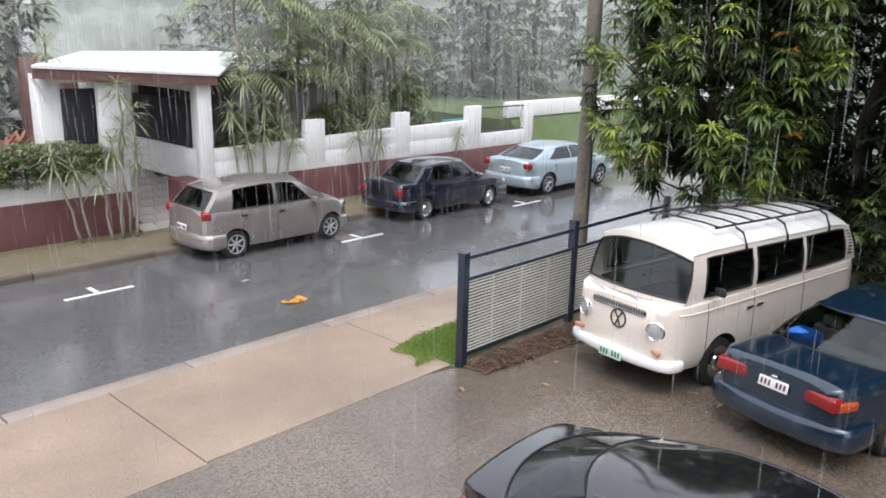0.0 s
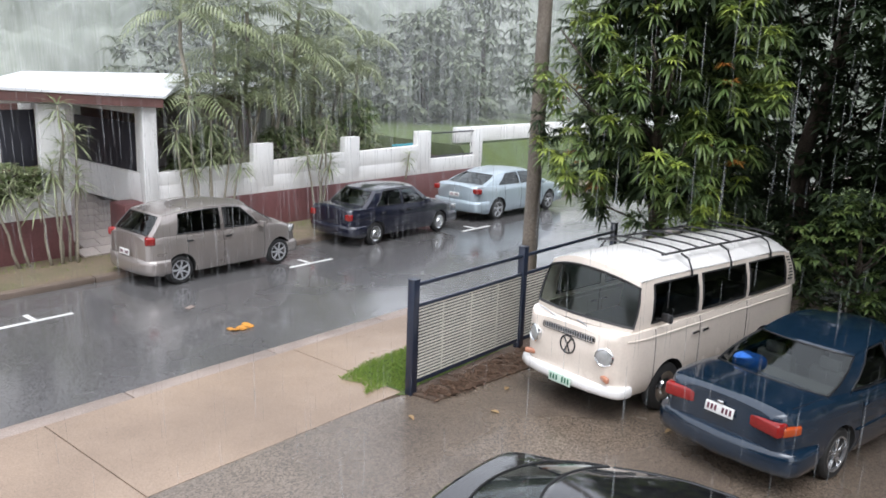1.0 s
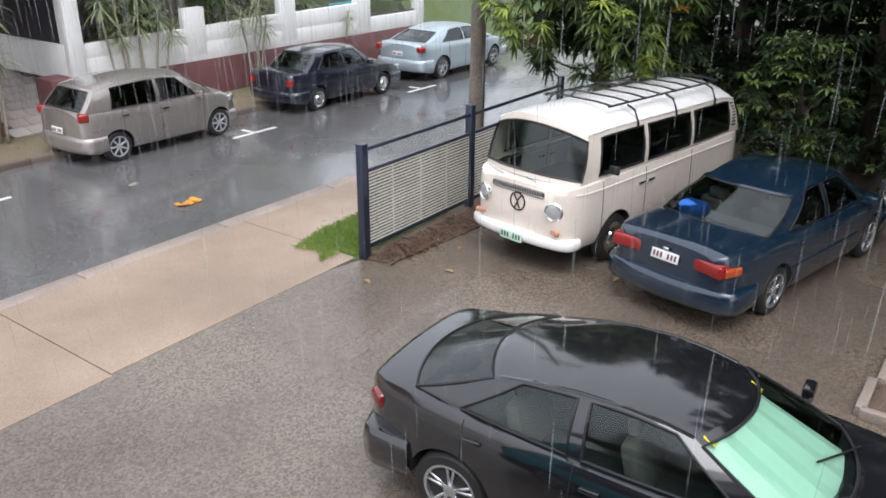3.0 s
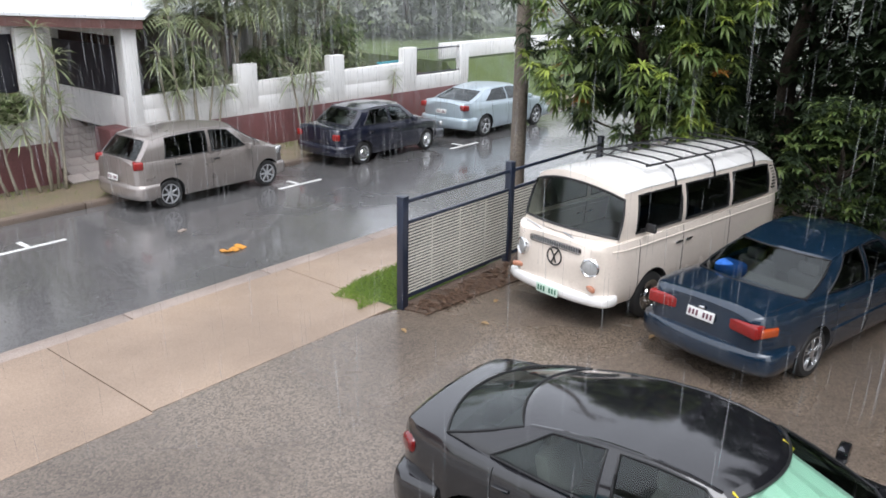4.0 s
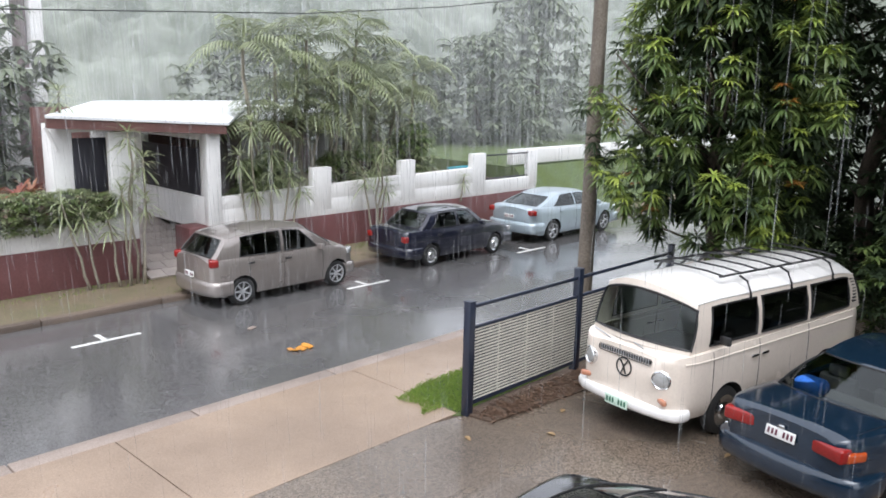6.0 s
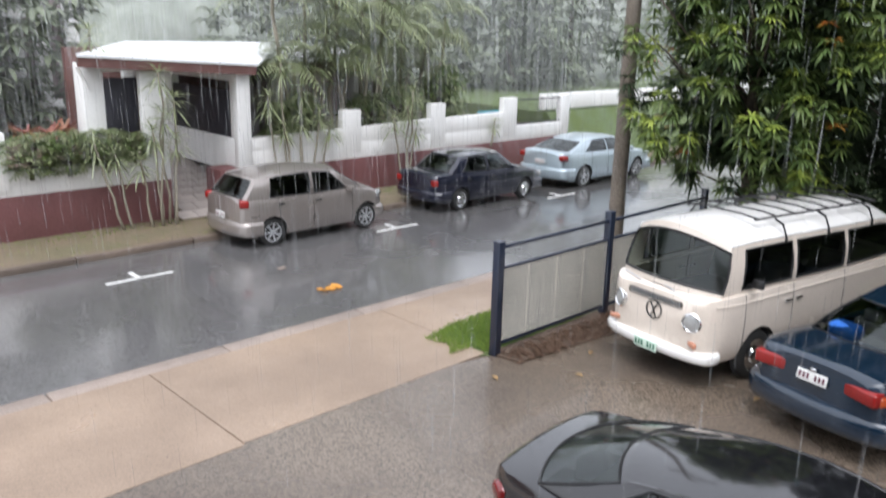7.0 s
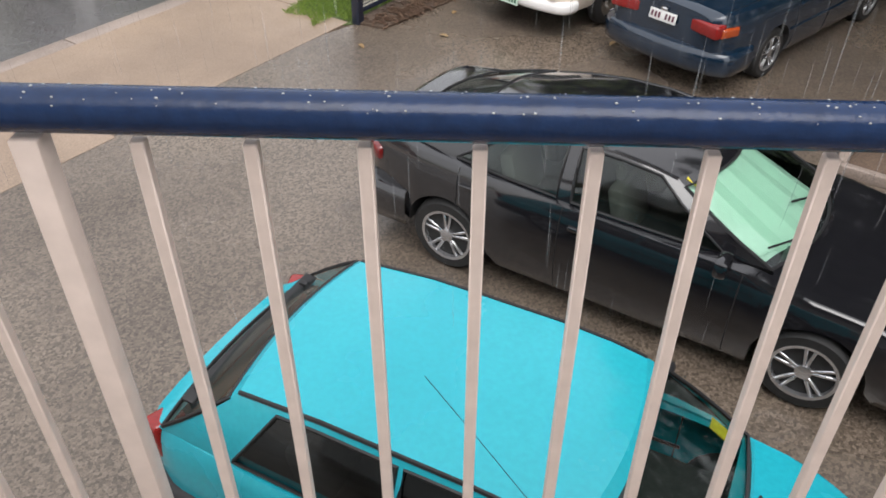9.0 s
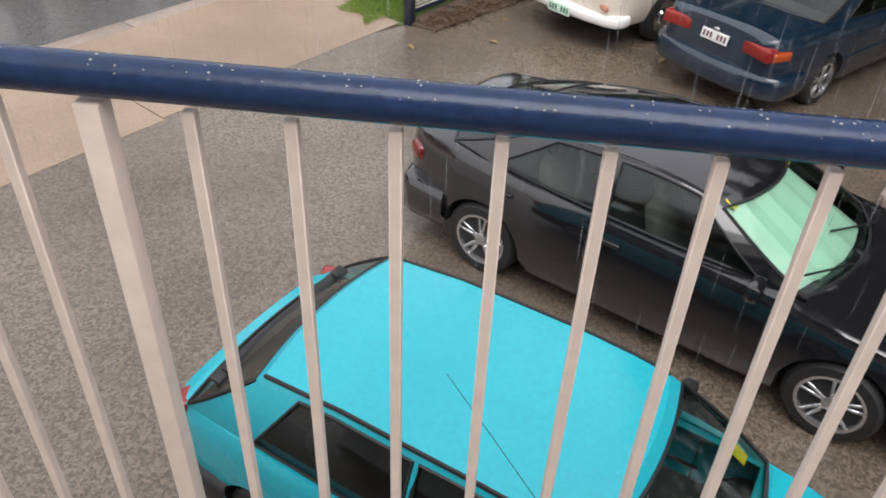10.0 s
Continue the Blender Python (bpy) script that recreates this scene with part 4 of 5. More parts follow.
# turquoise hatchback below the balcony
T = dict(ends=(-1.95, 1.9), axles=(-1.25, 1.13), wheel_r=0.285, arch=0.05, tyre=0.17, rim="hubcap", paint=PAINT_TEAL,
         hw=[(-1.95, 0.64), (-1.9, 0.72), (-1.75, 0.785), (-1.2, 0.815), (1.0, 0.82), (1.5, 0.78), (1.8, 0.66), (1.9, 0.55)],
         belt=[(-1.95, 0.9), (-1.85, 0.93), (-0.5, 0.92), (0.7, 0.9), (1.3, 0.84), (1.8, 0.72), (1.9, 0.62)],
         low=[(-1.95, 0.32), (-1.7, 0.2), (1.6, 0.2), (1.9, 0.26)], crown=0.035,
         cols=[(-1.82, -1.3, "p"), (-1.5, -1.12, "p"), (-1.32, -1.02, "w"), (-0.37, -0.37, "p"), (-0.33, -0.33, "w"), (1.0, 0.38, "p"), (1.12, 0.47, "p")], post=0.97,
         roof=[(-1.3, 1.35), (-0.8, 1.395), (0.0, 1.395), (0.3, 1.375), (0.47, 1.345)], roof_crown=0.035, cabin=(0.75, 0.6, 0.03), bulge=(0.05, 0.08), glass=GLASS_DARK, screen_glass=GLASS_GREEN,
         seams=(0.72, -0.36), handles=((-0.2, 0.78),), mirror=(0.55, 0.98), mirror_mat=TRIM, trim_z=0.5, trim_x=((-0.85, 0.75),), gutter=TRIM)
teal_m = pose(2.29, 1.216, 0, 0, 0, -81.2)
teal, tside, tbelt, thw, ttop = car("hatchback", teal_m, "bright turquoise small hatchback parked below the balcony", "car", T)
bumper(teal, -1.95, 0.78, 0.45, 0.26, 0.52, -1, TRIM, 0.07)
bumper(teal, 1.88, 0.72, 0.45, 0.24, 0.5, 1, TRIM, 0.06)
plate(teal, -2.03, 0.66, -1, -8, PLATE, INK)
part("spoiler", box((-1.7, 0, 1.075), (0.085, 1.2, 0.025), 0.011, Matrix.Rotation(0.12, 4, "Y"), 3), TRIM, teal, "black rear spoiler")
for s in (1, -1):
    part("spoiler_foot", box((-1.69, s * 0.5, 1.06), (0.06, 0.04, 0.09), 0.012), TRIM, teal)
    lamp_block(teal, "tail_light", (-1.86, s * 0.64, 0.8), (0.14, 0.2, 0.26), RED_LENS, s * 0.35, "red tail light", 0.03)
    lamp_block(teal, "headlight", (1.76, s * 0.5, 0.64), (0.2, 0.34, 0.13), CLEAR_LENS, -s * 0.35, "", 0.03)
    part("roof_seam", tube([(-1.24 + k * 0.15, s * 0.5, 1.35 + 0.012 * math.sin(k / 10 * 3.1)) for k in range(11)], 0.006, 4), TRIM, teal)
part("wiper", tube([(1.2, 0.3, 0.96), (1.12, 0.0, 0.99), (1.02, -0.3, 1.04)], 0.009, 5), TRIM, teal)
part("aerial", tube([(0.28, -0.55, 1.36), (0.0, -0.545, 1.65), (-0.27, -0.54, 1.92)], 0.0018, 5), TRIM, teal, "thin whip aerial")
part("aerial_foot", lathe([(0.02, 0.0), (0.018, 0.02), (0.006, 0.035)], 12, "Z"), TRIM, teal).matrix_local = Matrix.Translation((0.28, -0.55, 1.355))
card = tagged(part("parking_card", box((0, 0, 0), (0.12, 0.08, 0.006), 0.002), YELLOW), "yellow card lying behind the windscreen", "card")
card.matrix_world = teal_m @ pose(0.92, 0.6, 1.0, 0, 32, 0)

# champagne hatchback in the street
M = dict(ends=(-1.96, 1.86), axles=(-1.27, 1.22), wheel_r=0.295, arch=0.05, tyre=0.19, rim="hubcap", paint=PAINT_GOLD,
         hw=[(-1.96, 0.66), (-1.9, 0.76), (-1.7, 0.82), (-1.0, 0.84), (1.0, 0.84), (1.5, 0.78), (1.76, 0.64), (1.86, 0.5)],
         belt=[(-1.96, 0.96), (-1.85, 1.0), (-0.5, 0.98), (0.85, 0.97), (1.35, 0.93), (1.72, 0.8), (1.86, 0.64)],
         low=[(-1.96, 0.32), (-1.7, 0.22), (1.7, 0.22), (1.96, 0.28)], crown=0.06,
         cols=[(-1.86, -1.52, "p"), (-1.55, -1.36, "p"), (-1.3, -1.2, "w"), (-0.3, -0.26, "p"), (-0.2, -0.17, "w"), (0.72, 0.24, "p"), (1.15, 0.42, "p")],
         roof=[(-1.52, 1.4), (-1.1, 1.47), (-0.5, 1.5), (0.0, 1.485), (0.42, 1.41)], roof_crown=0.05, cabin=(0.775, 0.62, 0.06), bulge=(0.1, 0.18), glass=GLASS_DARK,
         seams=(0.8, -0.24, -1.1), handles=((-0.12, 0.86), (-1.05, 0.88)), handle_mat=TRIM, mirror=(0.7, 1.02))
gold, mside, mbelt, mhw, mtop = car("hatchback", pose(10.08, 15.12, -0.06, 0, 0, 0), "champagne grey five-door hatchback parked in the street", "car", M)
bumper(gold, -1.96, 0.8, 0.45, 0.26, 0.56, -1, PAINT_GOLD, 0.06)
bumper(gold, 1.82, 0.72, 0.45, 0.24, 0.5, 1, PAINT_GOLD, 0.06)
plate(gold, -2.035, 0.66, -1, -6, PLATE, INK)
for s in (1, -1):
    lamp_block(gold, "tail_light", (-1.86, s * 0.68, 0.95), (0.2, 0.2, 0.17), RED_LENS, s * 0.4, "red tail light", 0.04)
    lamp_block(gold, "headlight", (1.64, s * 0.58, 0.76), (0.28, 0.24, 0.15), CLEAR_LENS, -s * 0.6, "", 0.04)

# dark saloon in the street
N = dict(ends=(-2.1, 2.1), axles=(-1.26, 1.24), wheel_r=0.285, arch=0.05, tyre=0.18, rim="steel", paint=PAINT_NIGHT,
         hw=[(-2.1, 0.66), (-2.04, 0.75), (-1.8, 0.81), (-1.0, 0.835), (1.0, 0.835), (1.6, 0.79), (1.95, 0.68), (2.1, 0.55)],
         belt=[(-2.1, 0.9), (-2.03, 0.95), (-1.2, 0.94), (0.8, 0.9), (1.4, 0.84), (1.95, 0.7), (2.1, 0.6)],
         low=[(-2.1, 0.32), (-1.8, 0.22), (1.8, 0.22), (2.1, 0.28)], crown=0.035,
         cols=[(-1.52, -1.05, "p"), (-1.3, -0.85, "p"), (-1.2, -0.8, "w"), (-0.3, -0.26, "p"), (-0.2, -0.17, "w"), (0.65, 0.22, "p"), (0.92, 0.36, "p")],
         roof=[(-1.05, 1.33), (-0.6, 1.36), (0.0, 1.36), (0.36, 1.32)], roof_crown=0.035, cabin=(0.76, 0.58, 0.08), bulge=(0.13, 0.16), glass=GLASS_GREEN,
         seams=(0.75, -0.25, -1.02), handles=((-0.1, 0.8), (-1.0, 0.8)), handle_mat=TRIM, mirror=(0.6, 0.96))
night, nside, nbelt, nhw, ntop = car("sedan", pose(15.65, 15.12, -0.06, 0, 0, 0), "dark navy compact sedan with steel wheels in the street", "car", N)
bumper(night, -2.08, 0.8, 0.45, 0.28, 0.54, -1, PAINT_NIGHT, 0.06)
bumper(night, 2.06, 0.76, 0.45, 0.26, 0.52, 1, PAINT_NIGHT, 0.06)
plate(night, -2.155, 0.46, -1, 0, PLATE, INK)
for s in (1, -1):
    lamp_block(night, "tail_light", (-2.04, s * 0.6, 0.76), (0.14, 0.28, 0.16), RED_LENS, s * 0.25, "red tail light", 0.03)
    lamp_block(night, "headlight", (1.98, s * 0.52, 0.62), (0.16, 0.34, 0.13), CLEAR_LENS, -s * 0.35, "", 0.03)

# pale silver-blue saloon in the street
S = dict(ends=(-2.4, 2.4), axles=(-1.41, 1.37), wheel_r=0.325, arch=0.05, rim="alloy", paint=PAINT_SILVER,
         hw=[(-2.4, 0.66), (-2.34, 0.76), (-2.1, 0.85), (-1.2, 0.905), (1.2, 0.905), (1.9, 0.85), (2.25, 0.72), (2.4, 0.58)],
         belt=[(-2.4, 1.0), (-2.3, 1.06), (-1.4, 1.03), (0.9, 0.97), (1.6, 0.9), (2.2, 0.76), (2.4, 0.64)],
         low=[(-2.4, 0.34), (-2.0, 0.22), (2.0, 0.22), (2.4, 0.28)], crown=0.035,
         cols=[(-1.95, -1.15, "p"), (-1.55, -0.9, "p"), (-1.35, -0.8, "w"), (-0.3, -0.28, "p"), (-0.2, -0.2, "w"), (0.92, 0.3, "p"), (1.25, 0.46, "p")],
         roof=[(-1.15, 1.32), (-0.7, 1.375), (-0.3, 1.395), (0.1, 1.39), (0.46, 1.34)], roof_crown=0.035, cabin=(0.82, 0.61, 0.1), bulge=(0.17, 0.2), glass=GLASS_DARK,
         seams=(0.95, -0.25, -1.1), handles=((-0.1, 0.86), (-1.05, 0.9)), mirror=(0.82, 1.02))
silver, sside, sbelt, shw, stop_ = car("sedan", pose(21.03, 15.19, -0.06, 0, 0, 0), "pale silver-blue sedan parked at the kerb", "car", S)
bumper(silver, -2.4, 0.86, 0.5, 0.3, 0.62, -1, PAINT_SILVER, 0.07)
bumper(silver, 2.36, 0.8, 0.5, 0.26, 0.55, 1, PAINT_SILVER, 0.06)
plate(silver, -2.48, 0.78, -1, -8, PLATE, INK)
for s in (1, -1):
    lamp_block(silver, "tail_light", (-2.3, s * 0.7, 0.93), (0.22, 0.34, 0.16), RED_LENS, s * 0.35, "red tail light", 0.04)
    lamp_block(silver, "headlight", (2.2, s * 0.6, 0.7), (0.3, 0.3, 0.14), CLEAR_LENS, -s * 0.5, "", 0.04)


# ---- sliding gate and fence of the yard ----
gate = thing("gate", Matrix(), "navy steel gate frame filled with cream horizontal slats", "gate")
def post(x, y, h, w=0.11):
    part("post", box((x, y, h / 2), (w, w, h), 0.008), GATE_NAVY, gate)
    part("post_cap", box((x, y, h + 0.008), (w + 0.012, w + 0.012, 0.018), 0.005), GATE_NAVY, gate)
gx0, gx1, gx2, gy0, gy1 = 7.95, 10.58, 13.6, 7.18, 7.2
post(gx0, gy0, 1.66, 0.12)
post(gx1, gy1, 1.72, 0.12)
post(gx2, gy1 + 0.02, 1.72, 0.1)
for a, b in ((gx0, gx1), (gx1, gx2)):
    for z, w in ((1.58, 0.05), (1.27, 0.05), (0.16, 0.06)):
        part("rail", box(((a + b) / 2, gy0 + 0.01, z), (b - a - 0.12, 0.04, w), 0.006), GATE_NAVY, gate)
    n = 23
    for i in range(n):
        z = 0.21 + i * (1.03 / (n - 1))
        part("slat", box(((a + b) / 2, gy0 - 0.004, z), (b - a - 0.13, 0.008, 0.03), 0.003, Matrix.Rotation(0.1, 4, "X"), 1), SLAT, gate)
    part("backing", box(((a + b) / 2, gy0 + 0.03, 0.72), (b - a - 0.13, 0.006, 1.06)), SCREEN, gate)
    for k in (1, 2, 3):
        part("slat_clip", box((a + (b - a) * k / 4, gy0 + 0.01, 0.72), (0.02, 0.012, 1.04), 0.003), SLAT, gate)
bed = slab("garden_strip", [(8.0, 6.75), (13.6, 6.2), (13.6, 7.4), (7.9, 7.25)], -0.2, 0.03, SOIL)
tagged(bed, "strip of wet brown leaf mulch under the gate", "mulch strip", kind="structure")

mulch = slab("garden_strip", [(7.98, 0.72), (9.3, 0.56), (9.5, -4.0), (7.98, -4.0)], -0.2, 0.05, SOIL)
tagged(mulch, "garden bed of wet red-brown bark mulch", "mulch strip", kind="structure")
edge = thing("bed_edging", Matrix(), "concrete edging round the mulch bed", "edging")
for a, b in (((7.93, 0.78), (8.62, 0.7)), ((8.64, 0.7), (9.34, 0.62)), ((7.93, 0.74), (7.93, -1.2)), ((7.93, -1.22), (7.93, -3.9))):
    part("edging_block", box(((a[0] + b[0]) / 2, (a[1] + b[1]) / 2, 0.04), (max(abs(b[0] - a[0]), 0.1), max(abs(b[1] - a[1]), 0.1), 0.14), 0.015), KERB, edge)

# ---- the balcony from which the yard is seen ----

RAIL = pose(0.338, 0.311, 0, 0, 0, -56.9)
rail = thing("balcony_railing", pose(0.338, 0.311, 4.096, 0, -0.4, -56.9) @ Matrix.Translation((0, 0, -4.096)), "navy tube handrail on cream square balusters, beaded with rain", "railing")
RZ = 4.1
part("handrail", tube([(-5, 0, RZ), (-2, 0, RZ), (0, 0, RZ), (2, 0, RZ), (5, 0, RZ)], 0.0207, 20), NAVY, rail)
part("bottom_rail", box((0, 0, 3.18), (10, 0.03, 0.03), 0.004), BALUSTER, rail)
for i in range(-42, 43):
    if i == -4:
        continue
    x = i * 0.0972
    part("baluster", box((x, 0, 3.63), (0.0128, 0.0128, 0.885), 0.0015, seg=1), BALUSTER, rail)
part("stanchion", box((-0.386, 0.0, 3.59), (0.026, 0.026, 0.97), 0.002), BALUSTER, rail)
part("stanchion", box((1.285, 0.0, 3.59), (0.026, 0.026, 0.97), 0.002), BALUSTER, rail)
drops = bmesh.new()
rnd = random.Random(8)
for i in range(420):
    a = rnd.uniform(-0.3, 2.6)
    r_ = rnd.uniform(0.0005, 0.0015)
    mtx = Matrix.Translation((rnd.uniform(-1.3, 1.3), math.cos(a) * 0.0207, RZ + math.sin(a) * 0.0207)) @ Matrix.Diagonal((1.2, 1, 0.8, 1))
    bmesh.ops.create_icosphere(drops, subdivisions=1, radius=r_, matrix=mtx)
beads = part("rain_beads", drops, CLEAR_LENS, rail, "rain drops clinging to the rail")
tagged(beads, kind="stuff")
floor = slab("balcony_floor", rect(-5, 5, -1.9, 0.12), 2.95, 3.11, KERB)
floor.matrix_world = RAIL
tagged(floor, "concrete balcony floor", "floor", kind="structure")
bw = slab("wall_building", rect(-5, 5, -2.1, -1.9), 0.0, 6.05, WHITE)
bw.matrix_world = RAIL
tagged(bw, "plain white building wall behind the balcony", "wall", kind="structure")


# ---- planting ----
def leaf(vs, fs, base, d, up, length, width, droop, segs=3):
    """One blade: a tapering, drooping strip folded a little along its midrib."""
    d = d.normalized()
    side = d.cross(up)
    side = side.normalized() if side.length > 1e-4 else Vector((1, 0, 0))
    o = len(vs)
    for i in range(segs + 1):
        t = i / segs
        p = base + d * length * t - Vector((0, 0, 1)) * droop * length * t * t
        w = width * math.sin(math.pi * (0.12 + 0.86 * t)) * 0.5
        lift = Vector((0, 0, w * 0.35))
        vs += [p - side * w + lift, p, p + side * w + lift]
    for i in range(segs):
        a = o + i * 3
        fs += [(a, a + 3, a + 4, a + 1), (a + 1, a + 4, a + 5, a + 2)]


def raw_mesh(name, vs, fs, material, parent=None, label="", smooth=True):
    me = bpy.data.meshes.new(name)
    me.from_pydata([tuple(v) for v in vs], [], fs)
    if smooth:
        me.polygons.foreach_set("use_smooth", [True] * len(me.polygons))
    me.materials.append(material)
    ob = new(name, me)
    if parent:
        ob.parent = parent
    if label:
        ob["label"] = label
    return ob


def rosette(vs, fs, rnd, c, n, length, width, droop=0.6, tilt=0.4):
    a0 = rnd.uniform(0, 6)
    for k in range(n):
        a = a0 + k * 2.39996
        el = tilt + rnd.uniform(-0.45, 0.35)
        d = Vector((math.cos(a) * math.cos(el), math.sin(a) * math.cos(el), math.sin(el)))
        leaf(vs, fs, c + d * 0.02, d, Vector((0, 0, 1)), length * rnd.uniform(0.75, 1.2), width * rnd.uniform(0.8, 1.2), droop * rnd.uniform(0.6, 1.4))


def limb(bm, rnd, a, b, r0, r1, n=5, wob=0.12):
    a, b = Vector(a), Vector(b)
    L = (b - a).length
    pts = [a.lerp(b, i / n) + (Vector((rnd.uniform(-1, 1), rnd.uniform(-1, 1), rnd.uniform(-0.4, 0.4))) * wob * L * 0.3 if 0 < i < n else Vector()) for i in range(n + 1)]
    add_tube(bm, pts, [lerp(r0, r1, i / n) for i in range(n + 1)], 8)
    return pts


# the broad-leaved tree that hangs over the van
rnd = random.Random(21)
tree = thing("tree", pose(14.2, 6.55, 0), "leafy tree with drooping whorls of bright green leaves", "tree")
bm = bmesh.new()
limb(bm, rnd, (0, 0, -0.1), (-0.1, 0.2, 2.4), 0.2, 0.14)
part("trunk", bm, BARK, tree)
tips, limbs = [], bmesh.new()
for k in range(26):
    u, v = rnd.uniform(0, 1), rnd.uniform(0, 6.28)
    z = 2.2 + 5.6 * u
    rr = 1.8 * math.sin(math.pi * min(1, 0.22 + 0.72 * u)) + 0.2
    end = Vector((-0.2 + rr * math.cos(v) * 0.95, 0.2 + rr * math.sin(v), z))
    st = Vector((-0.1, 0.2, 1.6 + 3.6 * u * 0.8))
    limb(limbs, rnd, st, end, 0.035, 0.01)
limb(limbs, rnd, (-0.1, 0.2, 2.3), (0.1, 0.1, 7.4), 0.13, 0.03)
tagged(part("branchwork", limbs, BARK, tree), kind="stuff")
young, mid, dark, rust = ([], []), ([], []), ([], []), ([], [])
for k in range(640):
    u = rnd.random()
    z = 1.95 + 6.0 * u
    v = rnd.uniform(0, 6.283)
    rmax = 2.15 * math.sin(math.pi * min(1, 0.25 + 0.7 * u)) + 0.28 * math.sin(5 * v + 9 * u)
    f = math.sqrt(rnd.uniform(0.1, 1))
    c = Vector((-0.2 + rmax * f * math.cos(v), 0.2 + rmax * f * math.sin(v) * 1.05, z + 0.2 * math.sin(3 * v)))
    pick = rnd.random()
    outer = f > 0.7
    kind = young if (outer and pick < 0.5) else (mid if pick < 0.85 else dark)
    if outer and pick > 0.968:
        kind = rust
    size = rnd.uniform(0.19, 0.27) if kind is not rust else 0.17
    rosette(kind[0], kind[1], rnd, c, 20, size, 0.046, 0.45, 0.35)
    if kind is not rust:
        rosette(mid[0] if kind is young else kind[0], mid[1] if kind is young else kind[1], rnd, c - Vector((0, 0, 0.1)), 16, size * 1.1, 0.05, 0.5, -0.1)
# Inner whorls in near-black leaf: painted shade that fills the crown's depth.
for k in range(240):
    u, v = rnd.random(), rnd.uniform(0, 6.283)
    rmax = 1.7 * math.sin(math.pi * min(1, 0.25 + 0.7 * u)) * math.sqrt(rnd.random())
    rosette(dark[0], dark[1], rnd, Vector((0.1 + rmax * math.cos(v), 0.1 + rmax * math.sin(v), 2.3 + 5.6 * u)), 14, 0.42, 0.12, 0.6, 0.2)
for q, m_, lab in ((young, LEAF_YOUNG, "young yellow-green leaves"), (mid, LEAF_MID, "mid green leaves"), (dark, LEAF_SHADED, "dark older leaves"), (rust, LEAF_RUST, "orange new shoots")):
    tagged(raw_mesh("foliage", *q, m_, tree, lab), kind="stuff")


def shrub(name, m, size, count, label, category, leafs, length, width, mats, seed, trunk=True, n=14, low=0.04):
    """A dense tree or hedge: trunk and limbs inside a shell and filling of leaf whorls."""
    rnd = random.Random(seed)
    t = thing(name, m, label, category)
    sx, sy, sz = size
    bm = bmesh.new()
    limb(bm, rnd, (0, 0, -0.05), (0.1, 0, sz * 0.7), 0.05 * sz ** 0.7 + 0.02, 0.03)
    part("trunk", bm, BARK, t)
    bm = bmesh.new()
    for k in range(12):
        v, u = rnd.uniform(0, 6.28), rnd.uniform(0.3, 0.9)
        limb(bm, rnd, (0.05, 0, sz * u * 0.6), (sx * 0.7 * math.cos(v), sy * 0.7 * math.sin(v), sz * u), 0.03, 0.01)
    tagged(part("branchwork", bm, BARK, t), kind="stuff")
    sets = [([], []) for _ in mats]
    for k in range(count):
        u, v, f = rnd.random(), rnd.uniform(0, 6.283), rnd.random() ** 0.33
        lump = 1 + 0.16 * math.sin(4 * v + 7 * u) + 0.1 * math.sin(9 * v - 5 * u)
        prof = math.sin(math.pi * (0.1 + 0.82 * u)) ** 0.6
        c = Vector((sx * f * lump * prof * math.cos(v), sy * f * lump * prof * math.sin(v), sz * (low + u * (1.02 - low))))
        q = sets[min(int(rnd.random() ** 1.3 * len(mats)), len(mats) - 1)]
        rosette(q[0], q[1], rnd, c, n, length, width, 0.5, 0.3)
    for q, m_ in zip(sets, mats):
        if q[0]:
            tagged(raw_mesh("foliage", *q, m_, t), kind="stuff")
    return t


# dense trees behind the yard, their deep shade put into a near-black leaf colour
# Tops rise out of view to keep the yard below dim.
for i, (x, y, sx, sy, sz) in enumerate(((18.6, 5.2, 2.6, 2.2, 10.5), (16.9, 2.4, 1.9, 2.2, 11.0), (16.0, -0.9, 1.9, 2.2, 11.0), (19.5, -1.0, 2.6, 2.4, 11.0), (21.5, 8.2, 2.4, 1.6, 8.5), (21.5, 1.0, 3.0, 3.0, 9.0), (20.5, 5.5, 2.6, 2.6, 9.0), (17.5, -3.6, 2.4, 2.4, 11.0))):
    shrub("tree", pose(x, y, 0), (sx, sy, sz), 900, "dense shade tree at the back of the yard, gloom put in its leaf colour", "tree", None, 0.3, 0.1, (LEAF_SHADED, LEAF_SHADED, LEAF_SHADED), 40 + i, n=12)
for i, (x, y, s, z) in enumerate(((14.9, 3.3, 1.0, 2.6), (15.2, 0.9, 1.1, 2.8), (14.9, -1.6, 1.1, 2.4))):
    shrub("shrub", pose(x, y, 0), (s, s, z), 420, "dark green leafy shrub beside the parking yard", "shrub", None, 0.16, 0.06, (LEAF_SHADED, LEAF_MID), 60 + i, n=10)

# Unseen copies beside and behind the yard, added to block sky light.
dark_trees = [o for o in scene.objects if o.parent is None and o.name.startswith("tree") and "shade tree" in str(o.get("label", ""))]
for i, (x, y) in enumerate(((14.5, -6.5), (11.0, -8.5), (18.5, -7.5), (7.5, -11.0), (22.5, -4.0), (24.0, 3.5), (15.5, -11.0))):
    copy_thing(dark_trees[i % 4], pose(x, y, 0, 0, 0, 50 * i))

# Canopy starts above the view; added to darken the right of the yard.
shrub("tree", pose(13.6, -2.6, 0), (4.4, 4.2, 11.0), 800, "tall shade tree whose canopy overhangs the yard", "tree", None, 0.45, 0.16, (LEAF_SHADED,), 71, n=12, low=0.62)

